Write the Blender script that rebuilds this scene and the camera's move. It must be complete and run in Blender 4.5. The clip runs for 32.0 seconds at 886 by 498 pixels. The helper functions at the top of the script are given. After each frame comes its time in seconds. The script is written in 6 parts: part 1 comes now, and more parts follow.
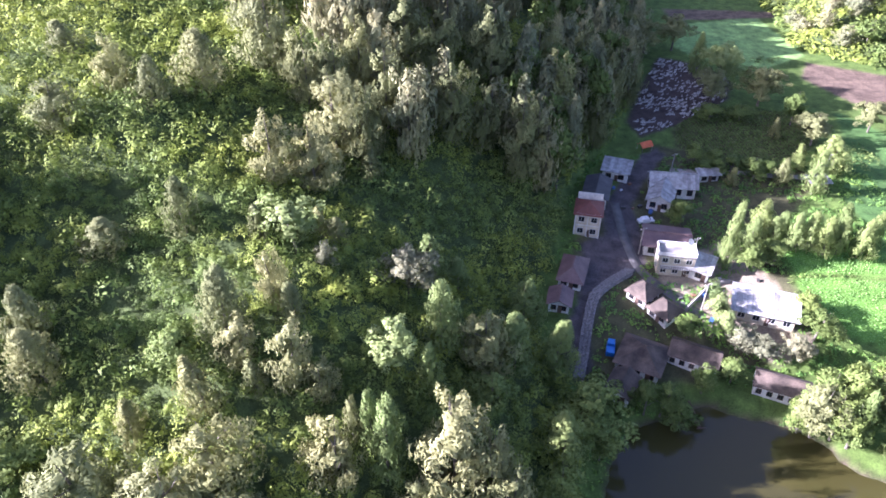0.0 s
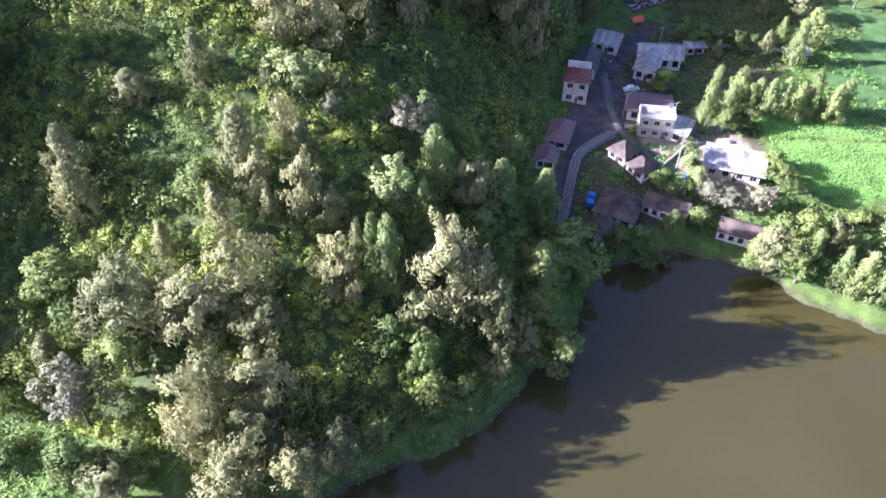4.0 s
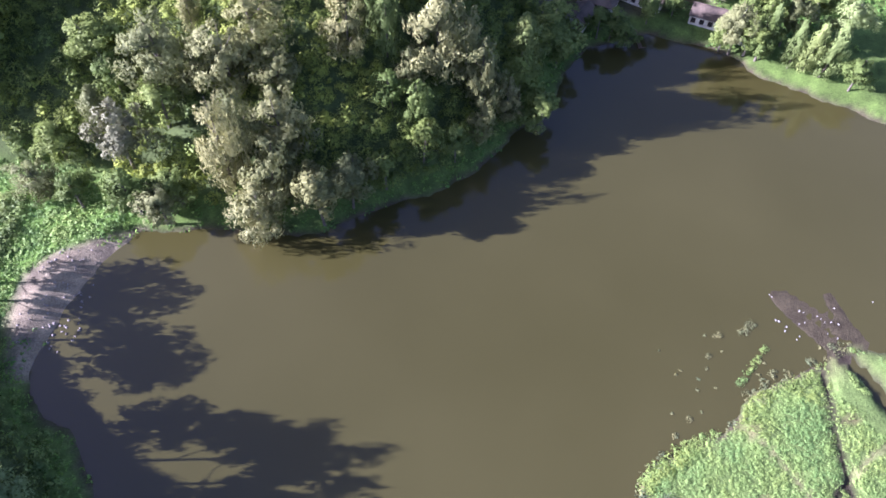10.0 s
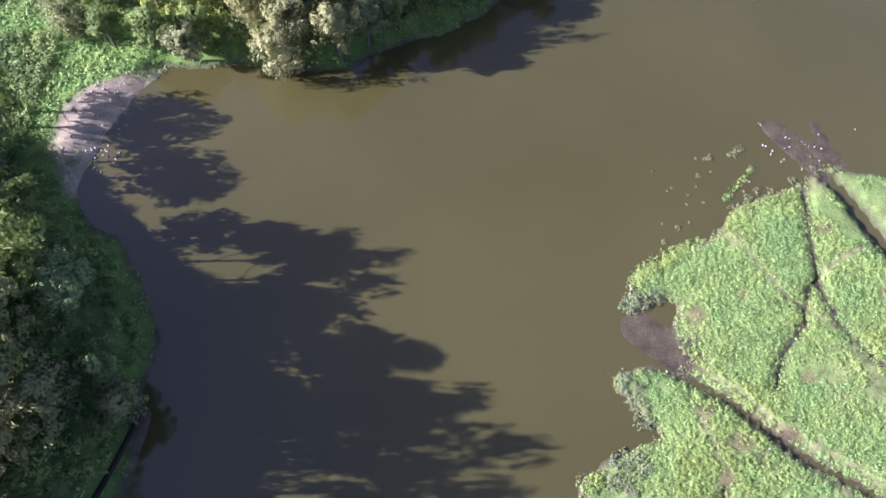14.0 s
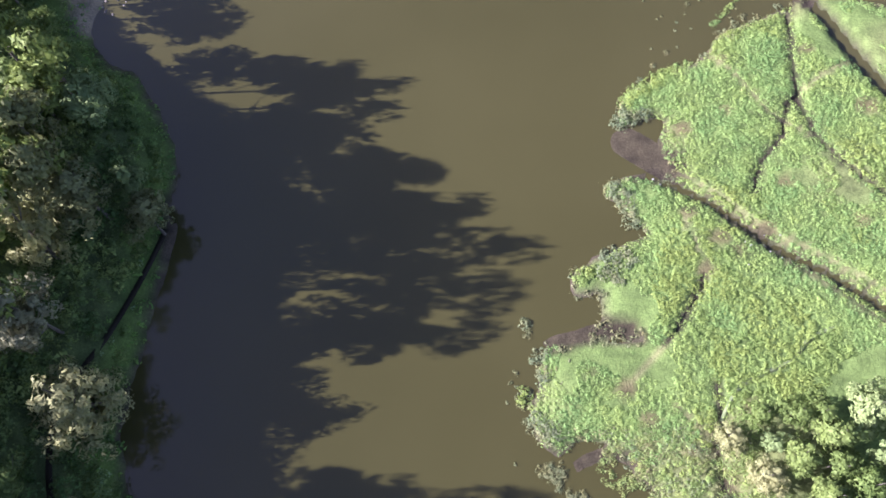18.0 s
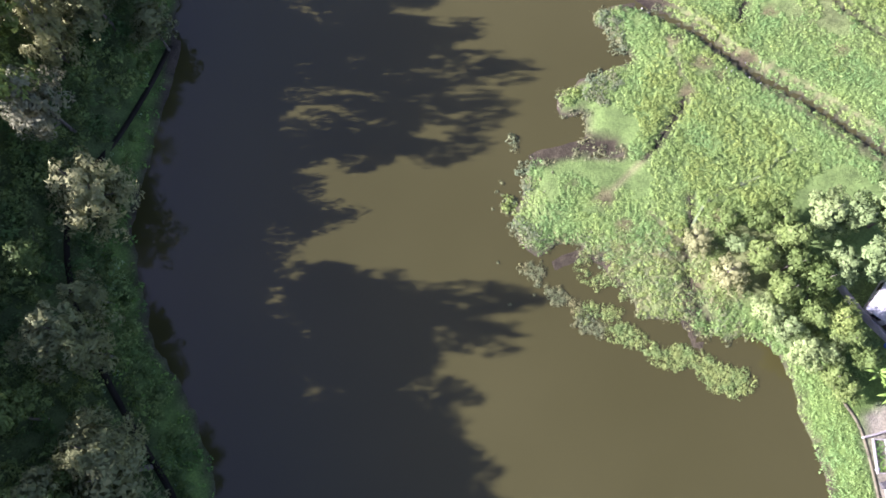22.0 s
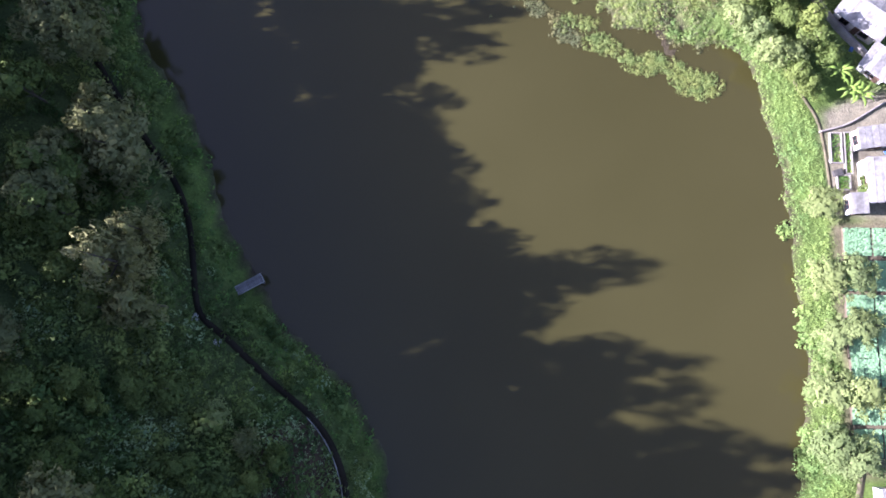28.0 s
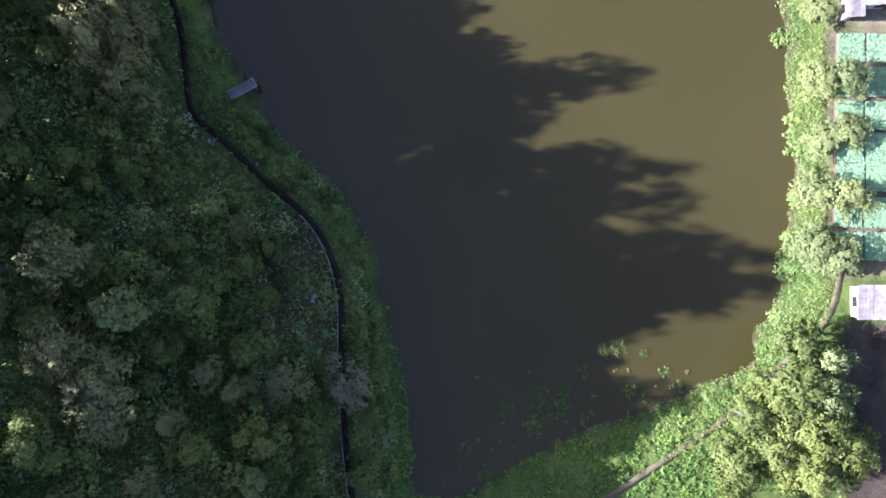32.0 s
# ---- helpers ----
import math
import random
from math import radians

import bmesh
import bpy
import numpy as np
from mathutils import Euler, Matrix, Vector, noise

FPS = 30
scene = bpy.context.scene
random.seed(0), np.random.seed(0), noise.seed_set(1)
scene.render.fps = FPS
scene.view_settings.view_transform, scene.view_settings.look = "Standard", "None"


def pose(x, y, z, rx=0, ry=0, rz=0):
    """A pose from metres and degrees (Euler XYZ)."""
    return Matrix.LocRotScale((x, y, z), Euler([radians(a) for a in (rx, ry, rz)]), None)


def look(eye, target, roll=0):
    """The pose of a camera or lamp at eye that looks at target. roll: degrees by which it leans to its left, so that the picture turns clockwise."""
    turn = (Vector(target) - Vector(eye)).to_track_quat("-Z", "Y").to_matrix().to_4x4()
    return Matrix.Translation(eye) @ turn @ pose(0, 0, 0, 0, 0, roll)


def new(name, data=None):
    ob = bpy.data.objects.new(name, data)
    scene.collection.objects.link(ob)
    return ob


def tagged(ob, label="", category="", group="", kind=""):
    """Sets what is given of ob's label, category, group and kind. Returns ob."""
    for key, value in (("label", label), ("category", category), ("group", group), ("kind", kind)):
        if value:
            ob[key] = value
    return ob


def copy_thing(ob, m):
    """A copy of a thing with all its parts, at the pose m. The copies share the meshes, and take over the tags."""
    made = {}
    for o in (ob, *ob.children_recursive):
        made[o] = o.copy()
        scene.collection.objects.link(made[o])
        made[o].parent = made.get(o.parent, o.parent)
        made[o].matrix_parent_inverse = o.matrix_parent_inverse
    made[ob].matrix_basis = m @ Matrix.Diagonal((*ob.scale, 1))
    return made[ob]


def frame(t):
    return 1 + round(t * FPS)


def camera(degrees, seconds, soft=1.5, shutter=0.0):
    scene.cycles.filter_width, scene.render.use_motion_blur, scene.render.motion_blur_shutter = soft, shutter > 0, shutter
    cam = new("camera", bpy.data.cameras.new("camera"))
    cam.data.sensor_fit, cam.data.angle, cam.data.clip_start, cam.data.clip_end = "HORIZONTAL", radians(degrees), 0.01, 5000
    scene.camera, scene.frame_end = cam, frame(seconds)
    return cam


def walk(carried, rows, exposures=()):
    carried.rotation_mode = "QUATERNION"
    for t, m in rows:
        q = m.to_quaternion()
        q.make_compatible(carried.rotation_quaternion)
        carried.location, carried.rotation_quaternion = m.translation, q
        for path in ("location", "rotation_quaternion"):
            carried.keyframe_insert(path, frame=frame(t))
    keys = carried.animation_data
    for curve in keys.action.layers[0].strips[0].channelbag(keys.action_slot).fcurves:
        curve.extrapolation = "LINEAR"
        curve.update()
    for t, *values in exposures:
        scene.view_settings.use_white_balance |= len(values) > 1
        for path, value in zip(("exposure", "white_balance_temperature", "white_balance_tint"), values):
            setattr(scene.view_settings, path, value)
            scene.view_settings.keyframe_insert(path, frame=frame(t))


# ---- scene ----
cam = camera(64.3, 32.0, soft=1.7)
METRES, EYE, TILT, LEAN, TURN = 150.0, 104.0, -37.3, 0.0, 0.0
ROWS = [
    (0.0, 0.0, 0.0, 0.0, -0.0, -0.0, 0.0),
    (0.5, 0.0013, -0.0117, -0.0082, 0.05, -0.93, -0.03),
    (1.0, 0.0026, -0.0241, -0.0167, 0.1, -1.94, -0.05),
    (1.5, 0.004, -0.0358, -0.0254, 0.15, -2.84, -0.07),
    (2.0, 0.0053, -0.0481, -0.0343, 0.18, -3.82, -0.11),
    (2.5, 0.0066, -0.0598, -0.0428, 0.21, -4.73, -0.13),
    (3.0, 0.0082, -0.0723, -0.0519, 0.24, -5.71, -0.16),
    (3.5, 0.0097, -0.0842, -0.0604, 0.27, -6.62, -0.22),
    (5.5, 0.0157, -0.1333, -0.0979, 0.34, -10.09, -0.24),
    (6.0, 0.0172, -0.146, -0.1069, 0.35, -10.99, -0.21),
    (6.5, 0.0186, -0.1582, -0.1147, 0.36, -11.89, -0.2),
    (7.0, 0.0205, -0.1712, -0.1247, 0.4, -12.74, -0.21),
    (7.5, 0.0205, -0.1832, -0.1331, 0.34, -13.62, -0.2),
    (8.0, 0.0219, -0.1961, -0.1436, 0.37, -14.46, -0.17),
    (8.5, 0.0235, -0.2083, -0.1527, 0.41, -15.28, -0.23),
    (9.0, 0.0244, -0.2211, -0.162, 0.43, -16.2, -0.19),
    (9.5, 0.0247, -0.2331, -0.1711, 0.45, -17.06, -0.17),
    (10.0, 0.0249, -0.2451, -0.1796, 0.49, -17.93, -0.16),
    (10.5, 0.0244, -0.2576, -0.1877, 0.52, -18.92, -0.14),
    (11.0, 0.0243, -0.2697, -0.1966, 0.6, -19.77, -0.11),
    (11.5, 0.0244, -0.2829, -0.207, 0.69, -20.63, -0.09),
    (12.0, 0.0236, -0.2952, -0.216, 0.75, -21.47, -0.09),
    (12.5, 0.0238, -0.3083, -0.2266, 0.87, -22.32, -0.06),
    (13.0, 0.022, -0.3208, -0.2361, 0.89, -23.11, -0.15),
    (13.5, 0.0214, -0.334, -0.2458, 0.96, -24.0, -0.1),
    (14.0, 0.0201, -0.3466, -0.2562, 0.95, -24.74, -0.03),
    (14.5, 0.0196, -0.3599, -0.2666, 0.95, -25.55, 0.12),
    (16.5, 0.0171, -0.412, -0.3078, 0.51, -28.53, 1.08),
    (17.0, 0.0181, -0.4243, -0.3173, 0.51, -29.24, 1.11),
    (17.5, 0.0189, -0.4372, -0.3272, 0.49, -30.01, 1.09),
    (18.0, 0.02, -0.4495, -0.337, 0.47, -30.7, 1.08),
    (18.5, 0.0207, -0.4623, -0.3461, 0.46, -31.54, 1.05),
    (19.0, 0.0214, -0.474, -0.3544, 0.44, -32.34, 1.01),
    (19.5, 0.0225, -0.487, -0.3645, 0.53, -33.09, 0.83),
    (20.0, 0.0232, -0.4989, -0.3728, 0.73, -33.88, 0.48),
    (20.5, 0.0252, -0.5122, -0.3832, 0.94, -34.59, 0.25),
    (21.0, 0.0264, -0.5245, -0.3926, 1.03, -35.29, 0.11),
    (21.5, 0.0284, -0.5376, -0.4025, 1.12, -36.05, 0.03),
    (22.0, 0.0297, -0.5495, -0.4112, 1.16, -36.82, -0.03),
    (22.5, 0.0329, -0.5627, -0.4213, 1.26, -37.55, -0.02),
    (23.0, 0.0348, -0.5753, -0.4308, 1.29, -38.24, -0.02),
    (23.5, 0.0372, -0.5881, -0.4405, 1.33, -39.02, 0.0),
    (24.0, 0.0387, -0.6003, -0.4498, 1.31, -39.74, -0.01),
    (24.5, 0.0412, -0.6131, -0.4591, 0.82, -40.56, 0.65),
    (25.0, 0.0434, -0.6252, -0.468, 0.51, -41.3, 1.04),
    (25.5, 0.0454, -0.6375, -0.4771, 0.45, -42.02, 1.12),
    (27.5, 0.0543, -0.688, -0.5142, 1.04, -45.0, 0.72),
    (28.0, 0.056, -0.7009, -0.5238, 1.4, -45.78, 0.38),
    (28.5, 0.0577, -0.7133, -0.5335, 1.69, -46.46, 0.14),
    (29.0, 0.0588, -0.7257, -0.543, 1.98, -47.28, -0.12),
    (29.5, 0.0608, -0.738, -0.5522, 2.12, -47.96, -0.15),
    (30.0, 0.0623, -0.7506, -0.5619, 2.27, -48.71, -0.24),
    (30.5, 0.0644, -0.762, -0.5703, 2.29, -49.46, -0.16),
    (31.0, 0.0665, -0.7738, -0.5793, 2.23, -50.27, -0.04),
    (31.5, 0.0684, -0.7849, -0.5877, 2.08, -50.98, 0.12),
    (32.0, 0.0704, -0.7964, -0.5965, 1.87, -51.69, 0.34),
]
walk(cam, [(t, pose(0, 0, EYE, TILT, LEAN, TURN) @ pose(METRES * x, METRES * y, METRES * z, 90 + pitch, roll, yaw)) for t, x, y, z, yaw, pitch, roll in ROWS],
     exposures=[(0, 2.6, 5450, 39), (5, 2.38, 5280, 40), (10, 2.14, 5280, 41), (13.5, 2.09, 5350, 40), (17.5, 2.07, 5560, 36), (32, 2.07, 5560, 36)])

# ---- light ----
SUN_ELEVATION, SUN_HEADING = 23.0, 2.0
world = bpy.data.worlds.new("world")
scene.world = world
world.use_nodes = True
wn = world.node_tree
sky = wn.nodes.new("ShaderNodeTexSky")
sky.sky_type, sky.sun_disc, sky.dust_density, sky.ozone_density = "NISHITA", False, 2.2, 0.6
sky.sun_elevation, sky.sun_rotation = radians(SUN_ELEVATION), radians(270 - SUN_HEADING)
wn.nodes["Background"].inputs["Strength"].default_value = 0.055
wn.links.new(sky.outputs["Color"], wn.nodes["Background"].inputs["Color"])
sun = new("sun", bpy.data.lights.new("sun", "SUN"))
sun.data.energy, sun.data.angle, sun.data.color = 5.0, radians(0.5), (1.0, 0.95, 0.87)
sun.matrix_world = look((-300, -10, 140), (-300 + math.cos(radians(SUN_HEADING)), -10 + math.sin(radians(SUN_HEADING)), 140 - math.tan(radians(SUN_ELEVATION))))


# ---- materials ----
def material(name, rough=0.8, metal=0.0):
    m = bpy.data.materials.new(name)
    m.use_nodes = True
    b = m.node_tree.nodes["Principled BSDF"]
    b.inputs["Roughness"].default_value, b.inputs["Metallic"].default_value = rough, metal
    return m, m.node_tree, b


def ramp(nt, stops, value):
    r = nt.nodes.new("ShaderNodeValToRGB")
    while len(r.color_ramp.elements) < len(stops):
        r.color_ramp.elements.new(0.5)
    for e, (p, c) in zip(r.color_ramp.elements, stops):
        e.position, e.color = p, (*c, 1)
    nt.links.new(value, r.inputs["Fac"])
    return r.outputs["Color"]


def noise_tex(nt, scale, detail=4.0, rough=0.55, coords="Object", stretch=None):
    tc = nt.nodes.new("ShaderNodeTexCoord")
    n = nt.nodes.new("ShaderNodeTexNoise")
    n.inputs["Scale"].default_value, n.inputs["Detail"].default_value, n.inputs["Roughness"].default_value = scale, detail, rough
    if stretch:
        mp = nt.nodes.new("ShaderNodeMapping")
        mp.inputs["Scale"].default_value = stretch
        nt.links.new(tc.outputs[coords], mp.inputs["Vector"])
        nt.links.new(mp.outputs["Vector"], n.inputs["Vector"])
    else:
        nt.links.new(tc.outputs[coords], n.inputs["Vector"])
    return n.outputs["Fac"]


def blend(nt, a, b, fac, mode="MIX"):
    x = nt.nodes.new("ShaderNodeMix")
    x.data_type, x.blend_type = "RGBA", mode
    for socket, v in ((x.inputs[6], a), (x.inputs[7], b), (x.inputs[0], fac)):
        if isinstance(v, bpy.types.NodeSocket):
            nt.links.new(v, socket)
        elif isinstance(v, tuple):
            socket.default_value = (*v, 1)
        else:
            socket.default_value = v
    return x.outputs[2]


def bump(nt, b, height, strength=0.4, distance=0.05):
    n = nt.nodes.new("ShaderNodeBump")
    n.inputs["Strength"].default_value, n.inputs["Distance"].default_value = strength, distance
    nt.links.new(height, n.inputs["Height"])
    nt.links.new(n.outputs["Normal"], b.inputs["Normal"])


def mottled(name, dark, light, scale=0.5, rough=0.85, fine=6.0, bumpy=0.3, depth=0.03, random_tint=0.0, metal=0.0):
    """A surface with stains at one scale and grain at another."""
    m, nt, b = material(name, rough, metal)
    c = ramp(nt, [(0.3, dark), (0.7, light)], noise_tex(nt, scale))
    f = noise_tex(nt, fine, 6)
    c = blend(nt, c, ramp(nt, [(0.25, (0.45, 0.45, 0.45)), (0.75, (1.3, 1.3, 1.3))], f), 0.6, "MULTIPLY")
    if random_tint:
        oi = nt.nodes.new("ShaderNodeObjectInfo")
        c = blend(nt, c, ramp(nt, [(0, (1 - random_tint,) * 3), (1, (1 + random_tint,) * 3)], oi.outputs["Random"]), 1.0, "MULTIPLY")
    nt.links.new(c, b.inputs["Base Color"])
    bump(nt, b, f, bumpy, depth)
    return m


def foliage(name, shades, patch=0.12, patch_shades=None, through_light=0.2, rough=0.6, tint=0.0, clump=0.0):
    """Leaves: each leaf its own shade, and patches of another shade across the ground."""
    m, nt, b = material(name, rough)
    g = nt.nodes.new("ShaderNodeNewGeometry")
    n = len(shades)
    c = ramp(nt, [(i / max(1, n - 1), s) for i, s in enumerate(shades)], g.outputs["Random Per Island"])
    if patch_shades:
        p = ramp(nt, [(0.38, patch_shades[0]), (0.62, patch_shades[1])], noise_tex(nt, patch, 3))
        c = blend(nt, c, p, 1.0, "MULTIPLY")
    if clump:
        q = ramp(nt, [(0.36, (0.65, 0.68, 0.72)), (0.64, (1.27, 1.24, 1.17))], noise_tex(nt, clump, 2))
        c = blend(nt, c, q, 1.0, "MULTIPLY")
    if tint:
        oi = nt.nodes.new("ShaderNodeObjectInfo")
        c = blend(nt, c, ramp(nt, [(0, (1 - tint, 1 - tint * 0.8, 1 - tint)), (0.5, (1, 1, 1)), (1, (1 + tint, 1 + tint * 0.7, 1 + tint * 0.3))], oi.outputs["Random"]), 1.0, "MULTIPLY")
    nt.links.new(c, b.inputs["Base Color"])
    b.inputs["Specular IOR Level"].default_value = 0.12
    tr = nt.nodes.new("ShaderNodeBsdfTranslucent")
    nt.links.new(c, tr.inputs["Color"])
    mix = nt.nodes.new("ShaderNodeMixShader")
    mix.inputs["Fac"].default_value = through_light
    nt.links.new(b.outputs[0], mix.inputs[1])
    nt.links.new(tr.outputs[0], mix.inputs[2])
    nt.links.new(mix.outputs[0], nt.nodes["Material Output"].inputs["Surface"])
    return m


def ground_material():
    m, nt, b = material("ground_cover", 0.95)
    b.inputs["Specular IOR Level"].default_value = 0.12
    at = nt.nodes.new("ShaderNodeAttribute")
    at.attribute_name = "cover"
    n1 = ramp(nt, [(0.3, (0.6, 0.6, 0.6)), (0.7, (1.35, 1.35, 1.25))], noise_tex(nt, 0.35, 6))
    n2f = noise_tex(nt, 3.0, 6, 0.7)
    n2 = ramp(nt, [(0.3, (0.5, 0.5, 0.5)), (0.7, (1.4, 1.4, 1.4))], n2f)
    c = blend(nt, at.outputs["Color"], n1, 1.0, "MULTIPLY")
    c = blend(nt, c, n2, 0.8, "MULTIPLY")
    nt.links.new(c, b.inputs["Base Color"])
    bump(nt, b, n2f, 0.6, 0.25)
    return m


def water_material():
    m, nt, b = material("murky_water", 0.07)
    c = ramp(nt, [(0.35, (0.0476, 0.0442, 0.0134)), (0.65, (0.0564, 0.0522, 0.0172))], noise_tex(nt, 0.02, 3))
    nt.links.new(c, b.inputs["Base Color"])
    b.inputs["IOR"].default_value = 1.5
    b.inputs["Specular Tint"].default_value = (1.0, 0.87, 0.97, 1)
    bump(nt, b, noise_tex(nt, 1.2, 3, 0.5), 0.05, 0.05)
    return m


GROUND, WATER = ground_material(), water_material()
SHRUB = foliage("shrub_leaves", [(0.215, 0.275, 0.062), (0.235, 0.30, 0.068), (0.26, 0.33, 0.076)], 0.045, ((0.62, 0.7, 0.8), (1.22, 1.14, 0.92)), clump=0.32)
MARSH = foliage("marsh_leaves", [(0.205, 0.32, 0.095), (0.225, 0.34, 0.10), (0.245, 0.355, 0.105)], 0.13, ((0.82, 0.9, 0.92), (1.16, 1.05, 0.96)))
# darker than the hill's shrub leaves: shade and dark gaps put into the colour
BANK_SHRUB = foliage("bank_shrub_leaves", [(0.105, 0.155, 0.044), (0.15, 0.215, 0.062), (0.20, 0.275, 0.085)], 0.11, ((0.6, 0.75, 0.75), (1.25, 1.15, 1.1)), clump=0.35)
HERB = foliage("bank_herbs", [(0.11, 0.21, 0.05), (0.15, 0.28, 0.065), (0.20, 0.34, 0.08)], 0.15, ((0.7, 0.8, 0.8), (1.2, 1.1, 0.9)))
TEAL = foliage("bluish_crop_leaves", [(0.29, 0.50, 0.27), (0.32, 0.54, 0.30), (0.35, 0.58, 0.33)])
OLIVE = foliage("olive_needles", [(0.188, 0.204, 0.085), (0.218, 0.236, 0.098), (0.25, 0.268, 0.116)], tint=0.2)
OLIVE_FAR = foliage("forest_leaves", [(0.23, 0.235, 0.13), (0.28, 0.285, 0.155), (0.33, 0.33, 0.185)], 0.06, ((0.7, 0.78, 0.78), (1.2, 1.12, 1.0)))
GREY_TWIG = foliage("grey_twigs", [(0.20, 0.205, 0.12), (0.24, 0.245, 0.145), (0.28, 0.28, 0.17)], tint=0.15)
TAN = foliage("tan_needles", [(0.265, 0.27, 0.115), (0.295, 0.30, 0.13), (0.325, 0.33, 0.15)], tint=0.12)
GREEN = foliage("green_leaves", [(0.108, 0.155, 0.042), (0.155, 0.212, 0.056), (0.205, 0.268, 0.082)], tint=0.28)
PALE = foliage("pale_green_leaves", [(0.205, 0.27, 0.10), (0.235, 0.305, 0.115), (0.265, 0.335, 0.135)], tint=0.2)
YELLOW_GREEN = foliage("yellow_green_needles", [(0.175, 0.235, 0.075), (0.20, 0.26, 0.085), (0.225, 0.285, 0.10)], tint=0.2)
BARK = mottled("bark", (0.10, 0.085, 0.065), (0.20, 0.175, 0.14), 1.5, 0.9)
ASPHALT = mottled("asphalt", (0.024, 0.020, 0.014), (0.042, 0.036, 0.026), 0.3, 0.9, 8)
ASPHALT.node_tree.nodes["Principled BSDF"].inputs["Specular IOR Level"].default_value = 0.1
CONCRETE = mottled("concrete", (0.24, 0.22, 0.20), (0.38, 0.36, 0.33), 0.4, 0.9)
WHITE_WALL = mottled("white_plaster", (0.55, 0.54, 0.50), (0.78, 0.77, 0.73), 0.7, 0.8, 5, 0.1, 0.01)

# ---- the lie of the land ----
SHORE_HILL = [(-55, 29), (-49, 31), (-37, 31), (-27, 30), (-20, 31), (-14, 34), (-6, 38), (1, 40), (7, 44), (13, 50), (17, 56), (22, 61), (27, 69), (31, 78), (35, 82), (42, 85), (48, 87), (56, 85),
              (64, 82), (68, 79), (71, 73), (77, 70), (82, 67), (88, 63), (105, 52), (125, 38), (128, 20), (110, 8), (95, 5)]
SHORE_MARSH = [(79, 6), (71, 8), (64, 5), (60, 3), (52, -1), (47, -6), (43, -8), (35, -12), (32, -16), (32, -20), (38, -18), (38.5, -25), (39.5, -30), (36, -30), (28, -30), (29.5, -35), (34, -40), (27, -43),
               (21, -47), (22, -51), (26, -50), (26, -55), (31, -57), (18, -58), (15, -65), (14, -70), (17, -74), (23, -72), (29, -77), (33, -83), (38, -84), (41, -85), (45, -87), (50, -86), (54, -92)]
SHORE_BANKS = [(56, -102), (58, -112), (58.5, -120), (59, -128), (60, -136), (58.5, -144), (58, -152), (54, -159), (55, -163), (51, -165), (43, -169), (35, -172), (27, -175), (20, -179), (12, -184), (5, -183),
               (3, -174), (2, -165), (0, -160), (-2, -150), (-5, -143), (-9, -138), (-13, -134), (-18, -130), (-20, -125), (-23, -121), (-28, -113), (-30, -106), (-34, -97), (-41, -87), (-45, -75), (-46, -66),
               (-45, -58), (-44, -48), (-44.5, -35), (-44, -27), (-48, -17), (-53, -9), (-60, -4), (-64, 3), (-61, 16)]
HILL_NORTH = [(-45, 37), (-37, 34), (-27, 33), (-14, 37), (1, 43), (13, 53), (20, 63), (25, 74), (24, 90), (21, 100), (20, 112), (25, 124), (28, 133), (32, 150), (40, 167), (50, 180), (57, 200), (62, 215),
              (71, 240), (79, 270), (83, 300), (90, 340), (120, 480), (200, 2500), (-2500, 2500), (-2500, 60), (-130, 50), (-100, 47), (-62, 43)]
HILL_WEST = [(-68, 0), (-55, -12), (-47, -25), (-47, -50), (-48, -65), (-47, -76), (-43, -88), (-37, -97), (-33, -106), (-31, -113), (-26, -121), (-22, -128), (-15, -135), (-8, -141), (-4, -152), (-2, -162), (0, -174),
             (1, -190), (-2, -230), (5, -400), (100, -2500), (-2500, -2500), (-2500, 10), (-130, 28), (-100, 22), (-76, 12)]
HILL_EAST = [(135, 310), (127, 246), (150, 229), (220, 218), (2500, 300), (2500, 2500), (170, 2500)]


def smooth_line(points, closed=False, steps=8):
    """A smooth curve through the points (Catmull-Rom)."""
    p, n, out = [np.array(q, float) for q in points], len(points), []
    for i in range(n if closed else n - 1):
        a, b, c, d = (p[(i + k) % n] if closed else p[min(max(i + k, 0), n - 1)] for k in (-1, 0, 1, 2))
        for s in range(steps):
            u = s / steps
            out.append(0.5 * (2 * b + (c - a) * u + (2 * a - 5 * b + 4 * c - d) * u * u + (3 * b - a - 3 * c + d) * u ** 3))
    if not closed:
        out.append(p[-1])
    return np.array(out)


def wobble(line, amount, scale):
    return np.array([(x + amount * noise.fractal((x * scale, y * scale, 3.1), 1.0, 2.0, 4), y + amount * noise.fractal((x * scale, y * scale, 7.7), 1.0, 2.0, 4), *r) for x, y, *r in line])


def signed_distance(x, y, outline):
    """Metres inside the outline (plus) or outside it (minus)."""
    x, y = np.ravel(x), np.ravel(y)
    best, inside = np.full(x.shape, 1e9), np.zeros(x.shape, bool)
    for (ax, ay), (bx, by) in zip(outline, np.roll(outline, -1, axis=0)):
        ex, ey = bx - ax, by - ay
        u = np.clip(((x - ax) * ex + (y - ay) * ey) / (ex * ex + ey * ey + 1e-9), 0, 1)
        best = np.minimum(best, (x - ax - u * ex) ** 2 + (y - ay - u * ey) ** 2)
        if ay != by:
            inside ^= ((ay > y) != (by > y)) & (x < ex * (y - ay) / ey + ax)
    return np.where(inside, 1, -1) * np.sqrt(best)


def step(a, b, v):
    u = np.clip((v - a) / (b - a), 0, 1)
    return u * u * (3 - 2 * u)


